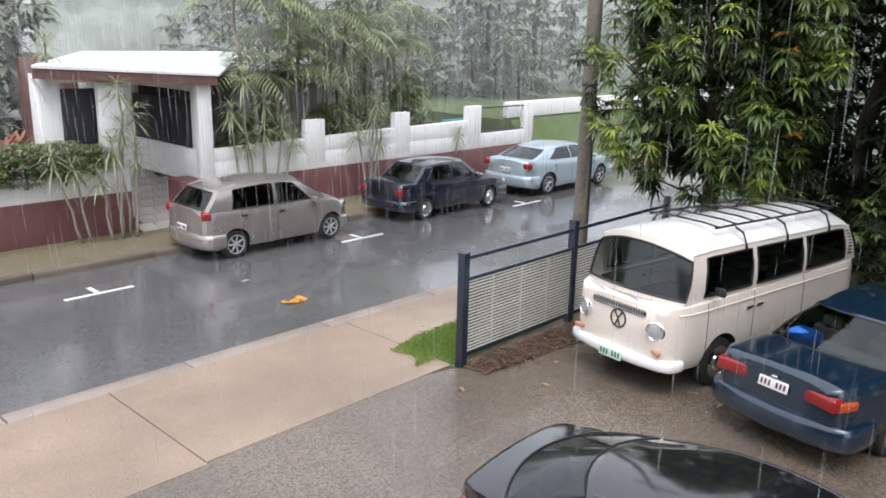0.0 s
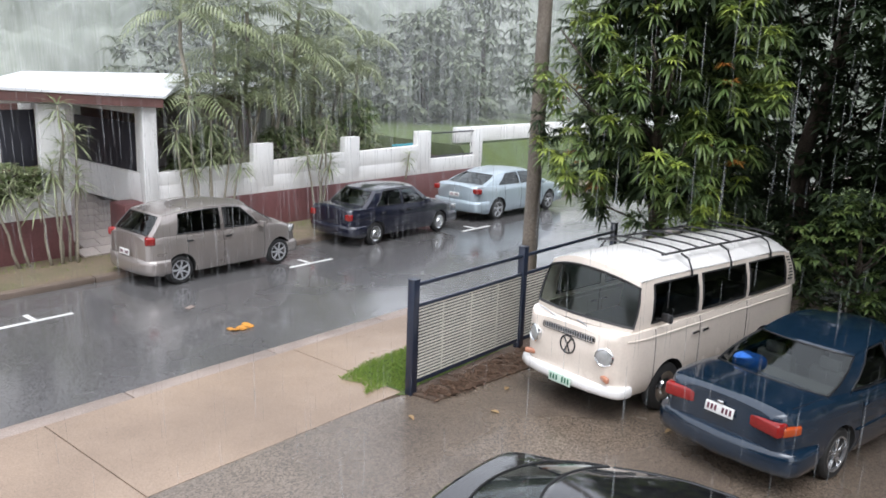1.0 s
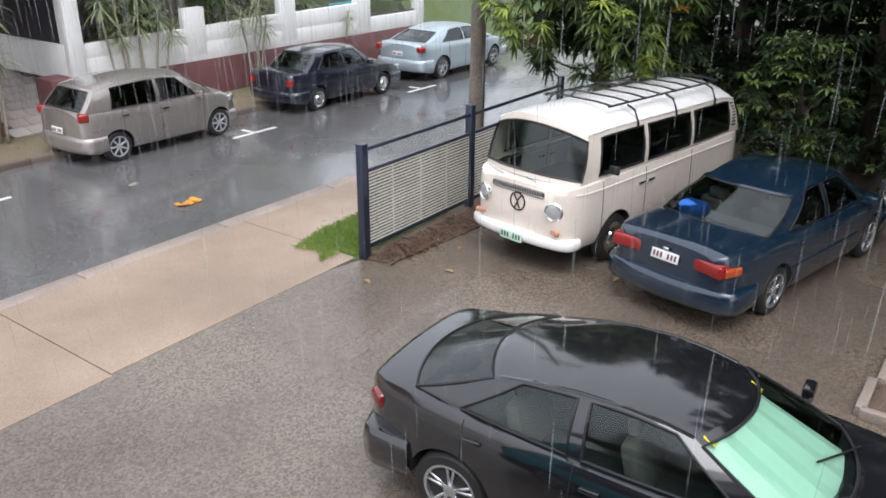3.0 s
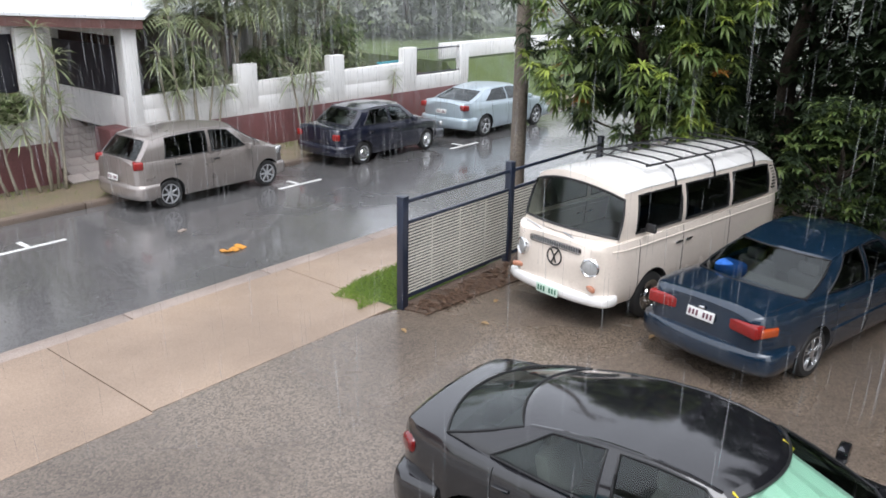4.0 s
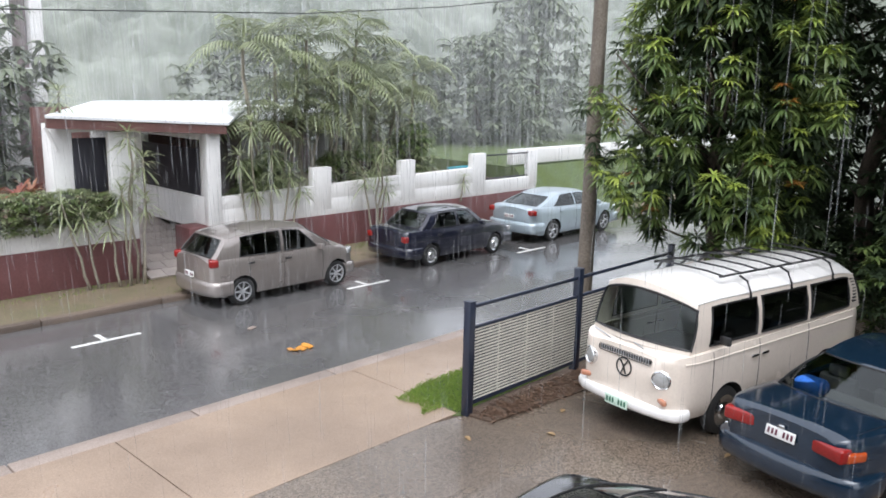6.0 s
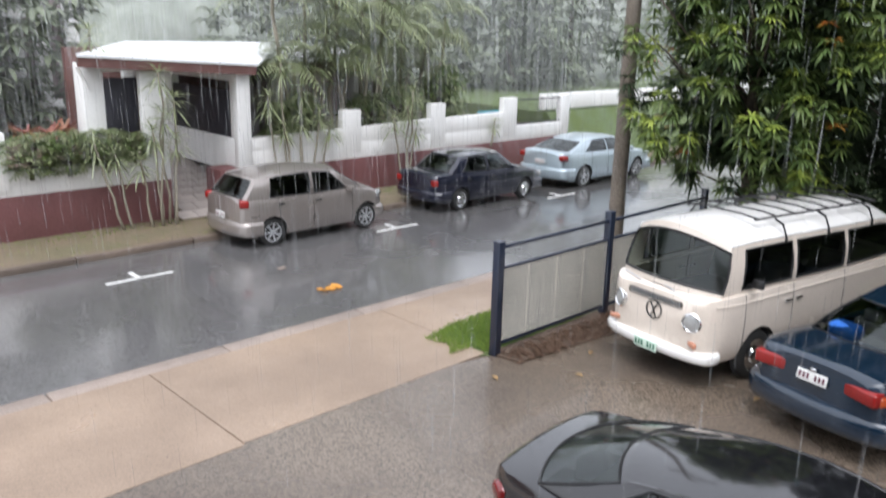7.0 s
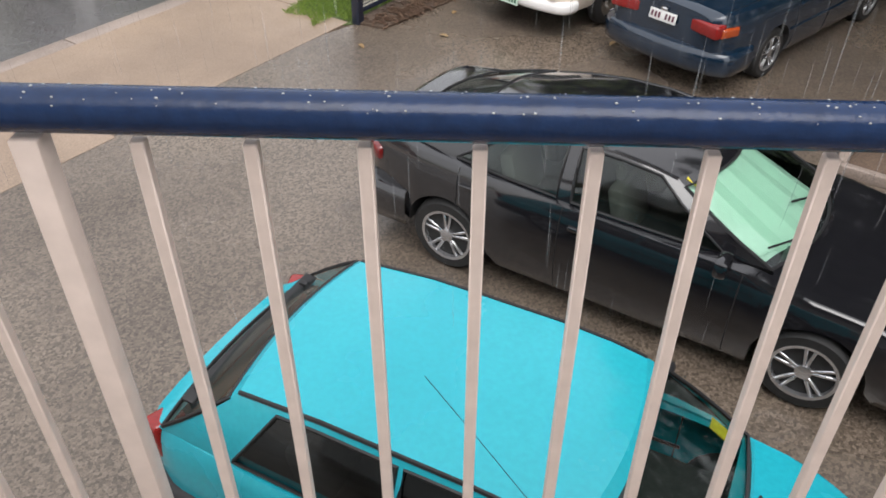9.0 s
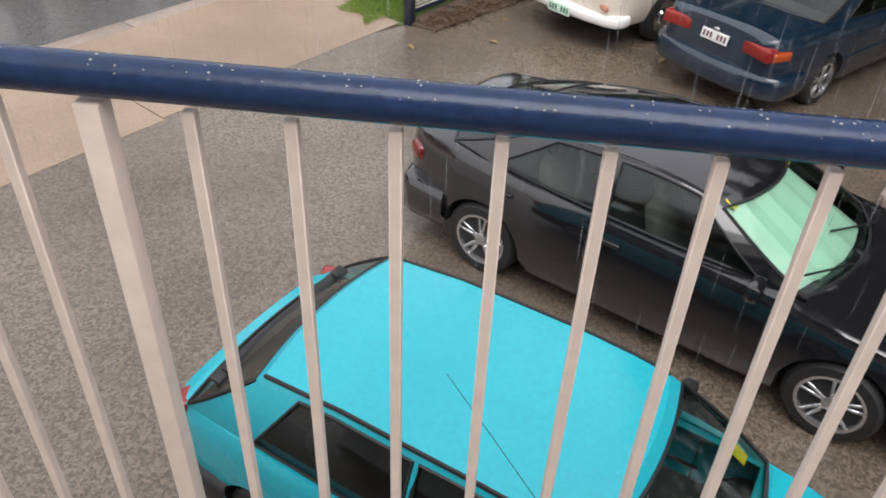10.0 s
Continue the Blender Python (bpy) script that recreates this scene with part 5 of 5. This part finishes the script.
# slender cordylines and palms before and behind the garden wall
def cordyline(m, label, stems, seed, head=26, length=0.5):
    rnd = random.Random(seed)
    t = thing("cordyline", m, label, "garden plant")
    vs, fs = [], []
    for (dx, dy, h, lean) in stems:
        bm = bmesh.new()
        tip = Vector((dx + lean, dy, h))
        pts = limb(bm, rnd, (dx, dy, -0.05), tip, 0.035, 0.022, 5, 0.06)
        part("stem", bm, PALM_STEM, t)
        for k in range(3):
            rosette(vs, fs, rnd, tip - Vector((0, 0, 0.12 * k)), head // 2, length * (1 - 0.05 * k), 0.035, 0.5, 0.75 - 0.45 * k)
    tagged(raw_mesh("foliage", vs, fs, LEAF_PALM, t), kind="stuff")
cordyline(pose(7.65, 17.0, 0.03), "cordyline with spiky heads on bare stems", ((0, 0, 2.5, 0.15), (0.2, 0.1, 3.35, -0.05), (-0.2, 0.05, 1.5, -0.2), (0.3, -0.05, 1.9, 0.1), (0.05, 0.1, 2.1, -0.1), (0.35, 0.1, 2.8, 0.12)), 1)
cordyline(pose(6.56, 17.09, 0.03), "thin tall cordyline before the carport", ((0.1, 0.9, 4.2, 0.1), (0.3, 0.1, 1.9, -0.5), (0.5, 0.1, 1.7, -0.3)), 2)
cordyline(pose(11.31, 17.29, 0.03), "clump of cordylines against the white wall", ((0, 0, 3.5, -0.3), (-0.3, 0.1, 2.7, -0.3), (0.2, 0.05, 2.2, 0.1), (0.5, 0, 2.3, 0.35), (0.7, 0.05, 1.9, 0.5), (0.3, 0.1, 2.9, 0.05), (-0.1, 0.1, 2.0, -0.1)), 3, 34)
cordyline(pose(14.82, 17.09, 0.03), "slim cordyline growing from the verge", ((0, 0, 2.0, -0.35), (0.15, 0, 2.3, 0.0), (0.1, 0.05, 1.7, 0.45), (0.2, 0.05, 2.7, 0.2)), 4)
cordyline(pose(18.81, 17.43, 0.9), "small spiky seedling on the wall", ((0, 0, 0.75, 0.15),), 5, 16, 0.35)


def palm(m, label, stems, seed, fronds=9, length=1.5):
    rnd = random.Random(seed)
    t = thing("palm", m, label, "palm")
    vs, fs = [], []
    for dx, dy, h, lean in stems:
        bm = bmesh.new()
        tip = Vector((dx + lean, dy, h))
        limb(bm, rnd, (dx, dy, -0.05), tip, 0.07, 0.045, 6, 0.05)
        part("trunk", bm, PALM_STEM, t)
        for k in range(fronds):
            a, el = k * 2.4 + rnd.uniform(-0.3, 0.3), rnd.uniform(0.25, 1.35)
            d = Vector((math.cos(a) * math.cos(el), math.sin(a) * math.cos(el), math.sin(el)))
            L = length * rnd.uniform(0.8, 1.15)
            side = d.cross(Vector((0, 0, 1))).normalized()
            prev = None
            for i in range(16):
                tt = (i + 1) / 16
                p = tip + d * L * tt + Vector((0, 0, 0.25 * L * tt - 0.95 * L * tt ** 2.2))
                ll = 0.5 * L * math.sin(math.pi * (0.15 + 0.8 * tt)) * 0.8
                for s in (1, -1):
                    leaf(vs, fs, p, side * s + d * 0.6 - Vector((0, 0, 0.2 + 0.3 * tt)), Vector((0, 0, 1)), ll, 0.05, 0.35, 2)
                if prev is not None:
                    o = len(vs)
                    w = side * 0.012
                    vs += [prev - w, prev + w, p + w, p - w]
                    fs.append((o, o + 1, o + 2, o + 3))
                prev = p
    tagged(raw_mesh("fronds", vs, fs, LEAF_PALM, t), kind="stuff")
palm(pose(12.64, 18.42, 1.05), "clumping golden cane palm behind the garden wall", ((0, 0, 2.5, 0.2), (0.4, 0.3, 3.3, 0.4), (-0.4, 0.2, 2.1, -0.3), (0.7, 0, 2.2, 0.6), (0.2, 0.5, 3.9, 0.0), (0.9, 0.4, 4.6, 0.3), (-0.6, 0.3, 4.3, -0.3)), 11, 11, 1.8)
palm(pose(14.35, 18.42, 1.05), "clumping golden cane palm with arching fronds", ((0, 0, 2.7, 0.3), (0.5, 0.2, 3.3, 0.5), (-0.4, 0, 2.0, -0.4), (0.2, 0.3, 3.8, 0.1), (0.8, 0.4, 4.7, 0.5)), 12, 11, 1.8)
palm(pose(16.63, 19.38, 1.05), "broad garden palm among shrubs", ((0, 0, 2.2, 0.4), (0.5, 0.1, 2.9, 0.7), (-0.5, 0.2, 1.8, -0.4), (0.2, 0.3, 3.6, 0.2)), 13, 10, 1.7)
palm(pose(18.72, 20.61, 1.05), "pale garden palm at the end of the wall", ((0, 0, 3.0, 0.3), (0.6, 0, 3.8, 0.4)), 14, 10, 1.8)
for i, (x, y, s, z) in enumerate(((12.4, 18.5, 0.6, 1.6), (14.7, 18.5, 0.8, 1.5), (16.0, 18.7, 0.8, 1.7), (17.7, 18.8, 0.9, 2.0), (18.5, 19.4, 0.8, 2.2), (11.6, 18.4, 0.5, 1.4))):
    shrub("shrub", pose(x, y, 1.05), (s, s * 0.7, z), 130, "strappy garden shrub behind the white wall", "shrub", None, 0.3, 0.05, (LEAF_PALM, LEAF_MID), 80 + i, n=10)
# planting on the west wall
for i, x in enumerate((5.2, 5.95, 6.7)):
    shrub("hedge_plant", pose(x, 17.6, 1.3), (0.72, 0.42, 0.86), 260, "trailing yellow-green groundcover spilling over the wall", "groundcover", None, 0.1, 0.03, (LEAF_PALM, LEAF_MID), 90 + i, n=9)
shrub("hedge_plant", pose(7.35, 17.6, 1.45), (0.5, 0.35, 0.6), 170, "trailing yellow-green groundcover spilling over the wall", "groundcover", None, 0.1, 0.03, (LEAF_PALM, LEAF_MID), 97, n=9)
for i, (x, y) in enumerate(((5.9, 18.3), (5.5, 18.6), (6.3, 18.7))):
    t = thing("bromeliad", pose(x, y, 1.9), "reddish bromeliad rosette in the raised bed", "garden plant", "bromeliads")
    vs, fs = [], []
    rosette(vs, fs, random.Random(200 + i), Vector((0, 0, 0.1)), 30, 0.55, 0.07, 0.4, 0.7)
    part("stem", tube([(0, 0, -0.55), (0, 0, 0.14)], 0.05), PALM_STEM, t)
    raw_mesh("foliage", vs, fs, LEAF_RED, t)

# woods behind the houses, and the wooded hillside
def wood(m, size, count, seed, label, far=HAZED_LEAF, big=0.5):
    rnd = random.Random(seed)
    t = thing("tree", m, label, "tree")
    sx, sy, sz = size
    bm = bmesh.new()
    limb(bm, rnd, (0, 0, -1), (0.2, 0, sz * 0.75), 0.25, 0.08)
    part("trunk", bm, BARK, t)
    vs, fs = [], []
    for k in range(count):
        u, v, f = rnd.random(), rnd.uniform(0, 6.283), rnd.random() ** 0.4
        lump = 1 + 0.2 * math.sin(4 * v + 6 * u) + 0.12 * math.sin(8 * v - 9 * u)
        prof = math.sin(math.pi * (0.12 + 0.8 * u)) ** 0.7
        c = Vector((sx * f * lump * prof * math.cos(v), sy * f * lump * prof * math.sin(v), sz * (0.05 + u)))
        rosette(vs, fs, rnd, c, 9, big, big * 0.38, 0.6, 0.2)
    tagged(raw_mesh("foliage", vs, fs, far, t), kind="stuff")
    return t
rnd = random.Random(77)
first = [wood(pose(0, 0, 0), (3.6, 3.2, 8.5), 520, 300 + i, "tall garden tree, rain haze put into its leaf colour") for i in range(3)]
spots = [(-3, 26), (2.5, 25.0), (6.6, 26.0), (21.5, 31.0), (27.0, 30.0), (31.5, 27.5), (37.0, 28.0)]
for i, (x, y) in enumerate(spots):
    m_ = pose(x + rnd.uniform(-1, 1), y, 0.0, 0, 0, rnd.uniform(0, 360)) @ Matrix.Diagonal((1, 1, rnd.uniform(0.7, 1.0), 1))
    if i < 3:
        first[i].matrix_world = m_
    else:
        c = copy_thing(first[i % 3], pose(x + rnd.uniform(-1, 1), y, 0.0, 0, 0, rnd.uniform(0, 360)))
        c.scale = (1, 1, rnd.uniform(0.7, 1.05))
# the wooded hillside far behind the street, its rain haze painted as pale grey-green
def hill_mat():
    m, n, l, b = nodes_of("haze_tinted_woods")
    pos = n.new("ShaderNodeTexCoord").outputs["Object"]
    no, vo = n.new("ShaderNodeTexNoise"), n.new("ShaderNodeTexNoise")
    no.inputs["Scale"].default_value, no.inputs["Detail"].default_value = 0.11, 5
    vo.inputs["Scale"].default_value, vo.inputs["Detail"].default_value = 0.6, 3
    l.new(pos, no.inputs["Vector"]), l.new(pos, vo.inputs["Vector"])
    add = n.new("ShaderNodeMath")
    add.operation = "MULTIPLY_ADD"
    add.inputs[1].default_value = 0.35
    l.new(vo.outputs["Fac"], add.inputs[0]), l.new(no.outputs["Fac"], add.inputs[2])
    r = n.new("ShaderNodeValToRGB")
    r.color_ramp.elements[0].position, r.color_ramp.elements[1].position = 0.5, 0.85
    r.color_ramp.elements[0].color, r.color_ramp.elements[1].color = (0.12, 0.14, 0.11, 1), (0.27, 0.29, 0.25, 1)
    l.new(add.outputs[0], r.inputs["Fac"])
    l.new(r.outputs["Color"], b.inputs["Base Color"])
    b.inputs["Roughness"].default_value = 1.0
    b.inputs["Specular IOR Level"].default_value = 0.0
    return m
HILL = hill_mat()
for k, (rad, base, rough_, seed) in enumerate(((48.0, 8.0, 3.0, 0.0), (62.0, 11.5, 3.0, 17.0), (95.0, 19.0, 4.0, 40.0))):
    hv, hf, HN, HJ = [], [], 300, 22
    for i in range(HN):
        a, w = radians(-15 + 125 * i / (HN - 1)), i * 110 / HN
        top = base + rough_ * noise.noise((w * 0.13 + seed, 0, 0)) + 1.1 * noise.noise((w * 0.6 + seed, 3, 0)) - 3.0 * math.exp(-((w - 45) / 9.0) ** 2)
        for j in range(HJ + 1):
            t = j / HJ
            rr, z = rad + 12 * t, -1 + (top + 1) * math.sin(t * math.pi / 2)
            # rounded tree crowns
            q = Vector((rr * math.cos(a), rr * math.sin(a), z))
            lump = 2.6 * (0.55 - noise.voronoi(q * 0.28)[0][0]) + 1.0 * (0.5 - noise.voronoi(q * 0.8)[0][0])
            hv.append(q + Vector((-math.cos(a) * lump, -math.sin(a) * lump, 0.8 * lump)))
    for i in range(HN - 1):
        for j in range(HJ):
            q = i * (HJ + 1) + j
            hf.append((q, q + HJ + 1, q + HJ + 2, q + 1))
    tagged(raw_mesh("backdrop_hill", hv, hf, HILL), "wooded hillside far behind the street, rain haze in its colour", "hill", kind="structure")

# grass by the gate and on the verge
def grass(name, outline_fn, count, seed, h, label, z=0.0):
    rnd = random.Random(seed)
    vs, fs = [], []
    for k in range(count):
        x, y = outline_fn(rnd)
        a = rnd.uniform(0, 6.28)
        d = Vector((math.cos(a) * 0.5, math.sin(a) * 0.5, 1))
        leaf(vs, fs, Vector((x, y, z)), d, Vector((math.sin(a), -math.cos(a), 0.2)), h * rnd.uniform(0.5, 1.3), 0.012, 0.45, 2)
    return tagged(raw_mesh(name, vs, fs, GRASS), label, "grass", kind="stuff")
def gate_patch(r):
    while True:
        x, y = r.uniform(7.45, 10.2), r.uniform(7.3, 8.55)
        left = 7.5 + 0.25 * (y - 7.5) + 0.09 * math.sin(y * 9)
        if x > left and y > 7.3 + (0.28 if x < 7.9 else 0) and y < 8.2 + 0.25 * min(1, (x - 7.4)):
            return x, y
grass("grass", gate_patch, 9000, 5, 0.11, "tuft of bright green grass beside the gate post", 0.01)
grass("grass", lambda r: (r.uniform(4, 24), r.uniform(15.75, 17.5) if r.random() < 0.4 else r.uniform(16.9, 17.5)), 2200, 6, 0.07, "thin grass on the far verge", 0.03)
# leaf mulch and fallen leaves
rnd = random.Random(9)
vs, fs = [], []
for k in range(900):
    x = rnd.uniform(8.05, 13.0)
    y = rnd.uniform(6.72 - 0.08 * (x - 8), 7.15)
    a = rnd.uniform(0, 6.28)
    leaf(vs, fs, Vector((x, y, 0.035 + rnd.uniform(0, 0.02))), Vector((math.cos(a), math.sin(a), rnd.uniform(-0.1, 0.3))), Vector((0, 0, 1)), rnd.uniform(0.06, 0.15), 0.04, 0.2, 2)
MULCH = leaf_mat("mulch_leaf", (0.085, 0.048, 0.032), (0.16, 0.1, 0.065), 0.5)
tagged(raw_mesh("leaf_mulch", vs, fs, MULCH), "wet brown fallen leaves under the gate", "leaves", kind="stuff")
PALE = leaf_mat("fallen_leaf", (0.45, 0.3, 0.14), (0.3, 0.2, 0.1), 0.5)
for i, (x, y) in enumerate(((9.0, 6.3), (8.3, 5.9), (9.5, 4.0), (7.4, 6.7))):
    vs, fs = [], []
    leaf(vs, fs, Vector((0, 0, 0.012)), Vector((1, 0.3, 0.15)), Vector((0, 0, 1)), 0.14, 0.07, 0.2, 3)
    q = raw_mesh("fallen_leaf", vs, fs, PALE)
    q.matrix_world = pose(x, y, 0.004, 0, 0, i * 77)
    tagged(q, "single pale fallen leaf on the driveway", "leaf", "fallen leaves")

# ---- power pole and cables ----
pole = thing("power_pole", pose(13.88, 9.28, 0), "weathered grey timber power pole beside the street", "pole")
part("shaft", tube([(0, 0, -0.2), (0, 0, 2), (0, 0, 5), (0, 0, 9.5)], [0.17, 0.155, 0.145, 0.12], 14), POLE, pole)
part("cross_arm", box((0, 0, 8.9), (0.1, 2.2, 0.12), 0.01), POLE, pole)
cable = bmesh.new()
add_tube(cable, [(-15, 17, 6.6), (-5, 17, 5.8), (0, 17, 5.6), (4.7, 17, 5.72), (12.5, 17, 6.2), (17.5, 17, 6.75), (30, 17, 8.6)], 0.014, 5)
tagged(part("power_cable", cable, TRIM), "thin black overhead power cable", "cable")


# ---- the rain itself: slender falling streaks, scattered through the air over the yard and the street ----
RAIN = mat("falling_rain", (0.86, 0.88, 0.9), 0.3, vary=0.02)
b_ = RAIN.node_tree.nodes["Principled BSDF"]
b_.inputs["Transmission Weight"].default_value = 0.0
t_, a_ = RAIN.node_tree.nodes.new("ShaderNodeBsdfTranslucent"), RAIN.node_tree.nodes.new("ShaderNodeMixShader")
t_.inputs["Color"].default_value = (0.86, 0.88, 0.9, 1)
a_.inputs["Fac"].default_value = 0.5
RAIN.node_tree.links.new(b_.outputs["BSDF"], a_.inputs[1])
RAIN.node_tree.links.new(t_.outputs["BSDF"], a_.inputs[2])
c_, d_ = RAIN.node_tree.nodes.new("ShaderNodeBsdfTransparent"), RAIN.node_tree.nodes.new("ShaderNodeMixShader")
d_.inputs["Fac"].default_value = 0.1
RAIN.node_tree.links.new(c_.outputs["BSDF"], d_.inputs[1])
RAIN.node_tree.links.new(a_.outputs["Shader"], d_.inputs[2])
RAIN.node_tree.links.new(d_.outputs["Shader"], RAIN.node_tree.nodes["Material Output"].inputs["Surface"])


def rain(count, box_, w, length, seed, lean=0.06, keep=None):
    """Three-sided tapered streaks, scattered evenly through a block of air."""
    g = np.random.default_rng(seed)
    x0, x1, y0, y1, z0, z1 = box_
    p = np.stack([g.uniform(x0, x1, count), g.uniform(y0, y1, count), g.uniform(z0, z1, count)], 1)
    if keep is not None:
        p = p[keep(p)]
    n = len(p)
    L = length * g.uniform(0.6, 1.4, n)
    r = w * g.uniform(0.6, 1.3, n) * 0.5
    d = np.stack([lean + g.normal(0, 0.015, n), 0.3 * lean + g.normal(0, 0.015, n), np.full(n, -1.0)], 1) * L[:, None]
    a = g.uniform(0, 2.1, n)
    vs = np.zeros((n, 5, 3))
    vs[:, 0], vs[:, 4] = p, p + d
    for k in range(3):
        off = np.stack([np.cos(a + k * 2.0944) * r, np.sin(a + k * 2.0944) * r, np.zeros(n)], 1)
        vs[:, 1 + k] = p + d * 0.55 + off
    base = (np.arange(n) * 5)[:, None, None]
    f = np.array([[0, 1, 2], [0, 2, 3], [0, 3, 1], [4, 2, 1], [4, 3, 2], [4, 1, 3]])[None] + base
    return vs.reshape(-1, 3), f.reshape(-1, 3)


parts_v, parts_f, total = [], [], 0
far_side = lambda p: np.hypot(p[:, 0], p[:, 1]) > 9.0
for args in ((1500, (2.0, 10, -3, 9.5, 0.6, 6.5), 0.008, 0.42, 1),
             (6000, (3, 32, 7, 24, 0.7, 8), 0.012, 0.6, 2)):
    v, f = rain(*args, keep=far_side if args[4] == 2 else None)
    parts_v.append(v), parts_f.append(f + total)
    total += len(v)
me = bpy.data.meshes.new("rain")
av, af = np.concatenate(parts_v).astype(np.float32), np.concatenate(parts_f).astype(np.int32)
me.vertices.add(len(av))
me.vertices.foreach_set("co", av.ravel())
me.loops.add(af.size)
me.loops.foreach_set("vertex_index", af.ravel())
me.polygons.add(len(af))
me.polygons.foreach_set("loop_start", np.arange(0, af.size, 3, dtype=np.int32))
me.update(calc_edges=True)
me.materials.append(RAIN)
tagged(new("rain", me), "slanting white streaks of heavy falling rain", "rain", kind="stuff")
# the denser rain over the street and gardens beyond, in long thin strips
def far_rain(count, box_, w, length, seed):
    g = np.random.default_rng(seed)
    x0, x1, y0, y1, z0, z1 = box_
    p = np.stack([g.uniform(x0, x1, count), g.uniform(y0, y1, count), g.uniform(z0, z1, count)], 1)
    L, r, a = length * g.uniform(0.6, 1.4, count), w * g.uniform(0.5, 1.4, count) * 0.5, g.uniform(-1.6, 0.1, count)
    off = np.stack([np.cos(a) * r, np.sin(a) * r, np.zeros(count)], 1)
    d = np.stack([0.06 * L, 0.02 * L, -L], 1)
    vs = np.stack([p, p + d * 0.5 + off, p + d, p + d * 0.5 - off], 1)
    me = bpy.data.meshes.new("far_rain")
    me.from_pydata(vs.reshape(-1, 3).tolist(), [], np.arange(count * 4).reshape(-1, 4).tolist())
    return me
VEIL = RAIN.copy()
VEIL.name = "rain_curtain"
VEIL.node_tree.nodes[d_.name].inputs["Fac"].default_value = 0.2
for count, box_, seed in ((30000, (3, 40, 18.0, 26, 0.4, 14), 31), (50000, (3, 60, 26, 46, 0.0, 18), 32)):
    me = far_rain(count, box_, 0.009, 2.8, seed)
    me.materials.append(VEIL)
    tagged(new("rain", me), "pale curtain of heavy rain over the gardens across the street", "rain", kind="stuff")
# splashes on the wet ground
g = np.random.default_rng(12)
sv, sf = [], []
for k in range(2600):
    x, y = (g.uniform(1, 16), g.uniform(-2, 9.6)) if k % 2 else (g.uniform(2, 24), g.uniform(10.1, 15.9))
    z = 0.004 if y < 9.9 else -0.058
    h, w = g.uniform(0.01, 0.035), g.uniform(0.004, 0.01)
    o = len(sv)
    sv += [(x + w * math.cos(q), y + w * math.sin(q), z) for q in (0, 2.1, 4.2)] + [(x + g.normal(0, 0.004), y, z + h)]
    sf += [(o, o + 1, o + 3), (o + 1, o + 2, o + 3), (o + 2, o, o + 3)]
me = bpy.data.meshes.new("rain_splash")
me.from_pydata(sv, [], sf)
me.materials.append(RAIN)
tagged(new("rain_splash", me), "tiny splashes of rain on the wet ground", "rain splash", kind="stuff")
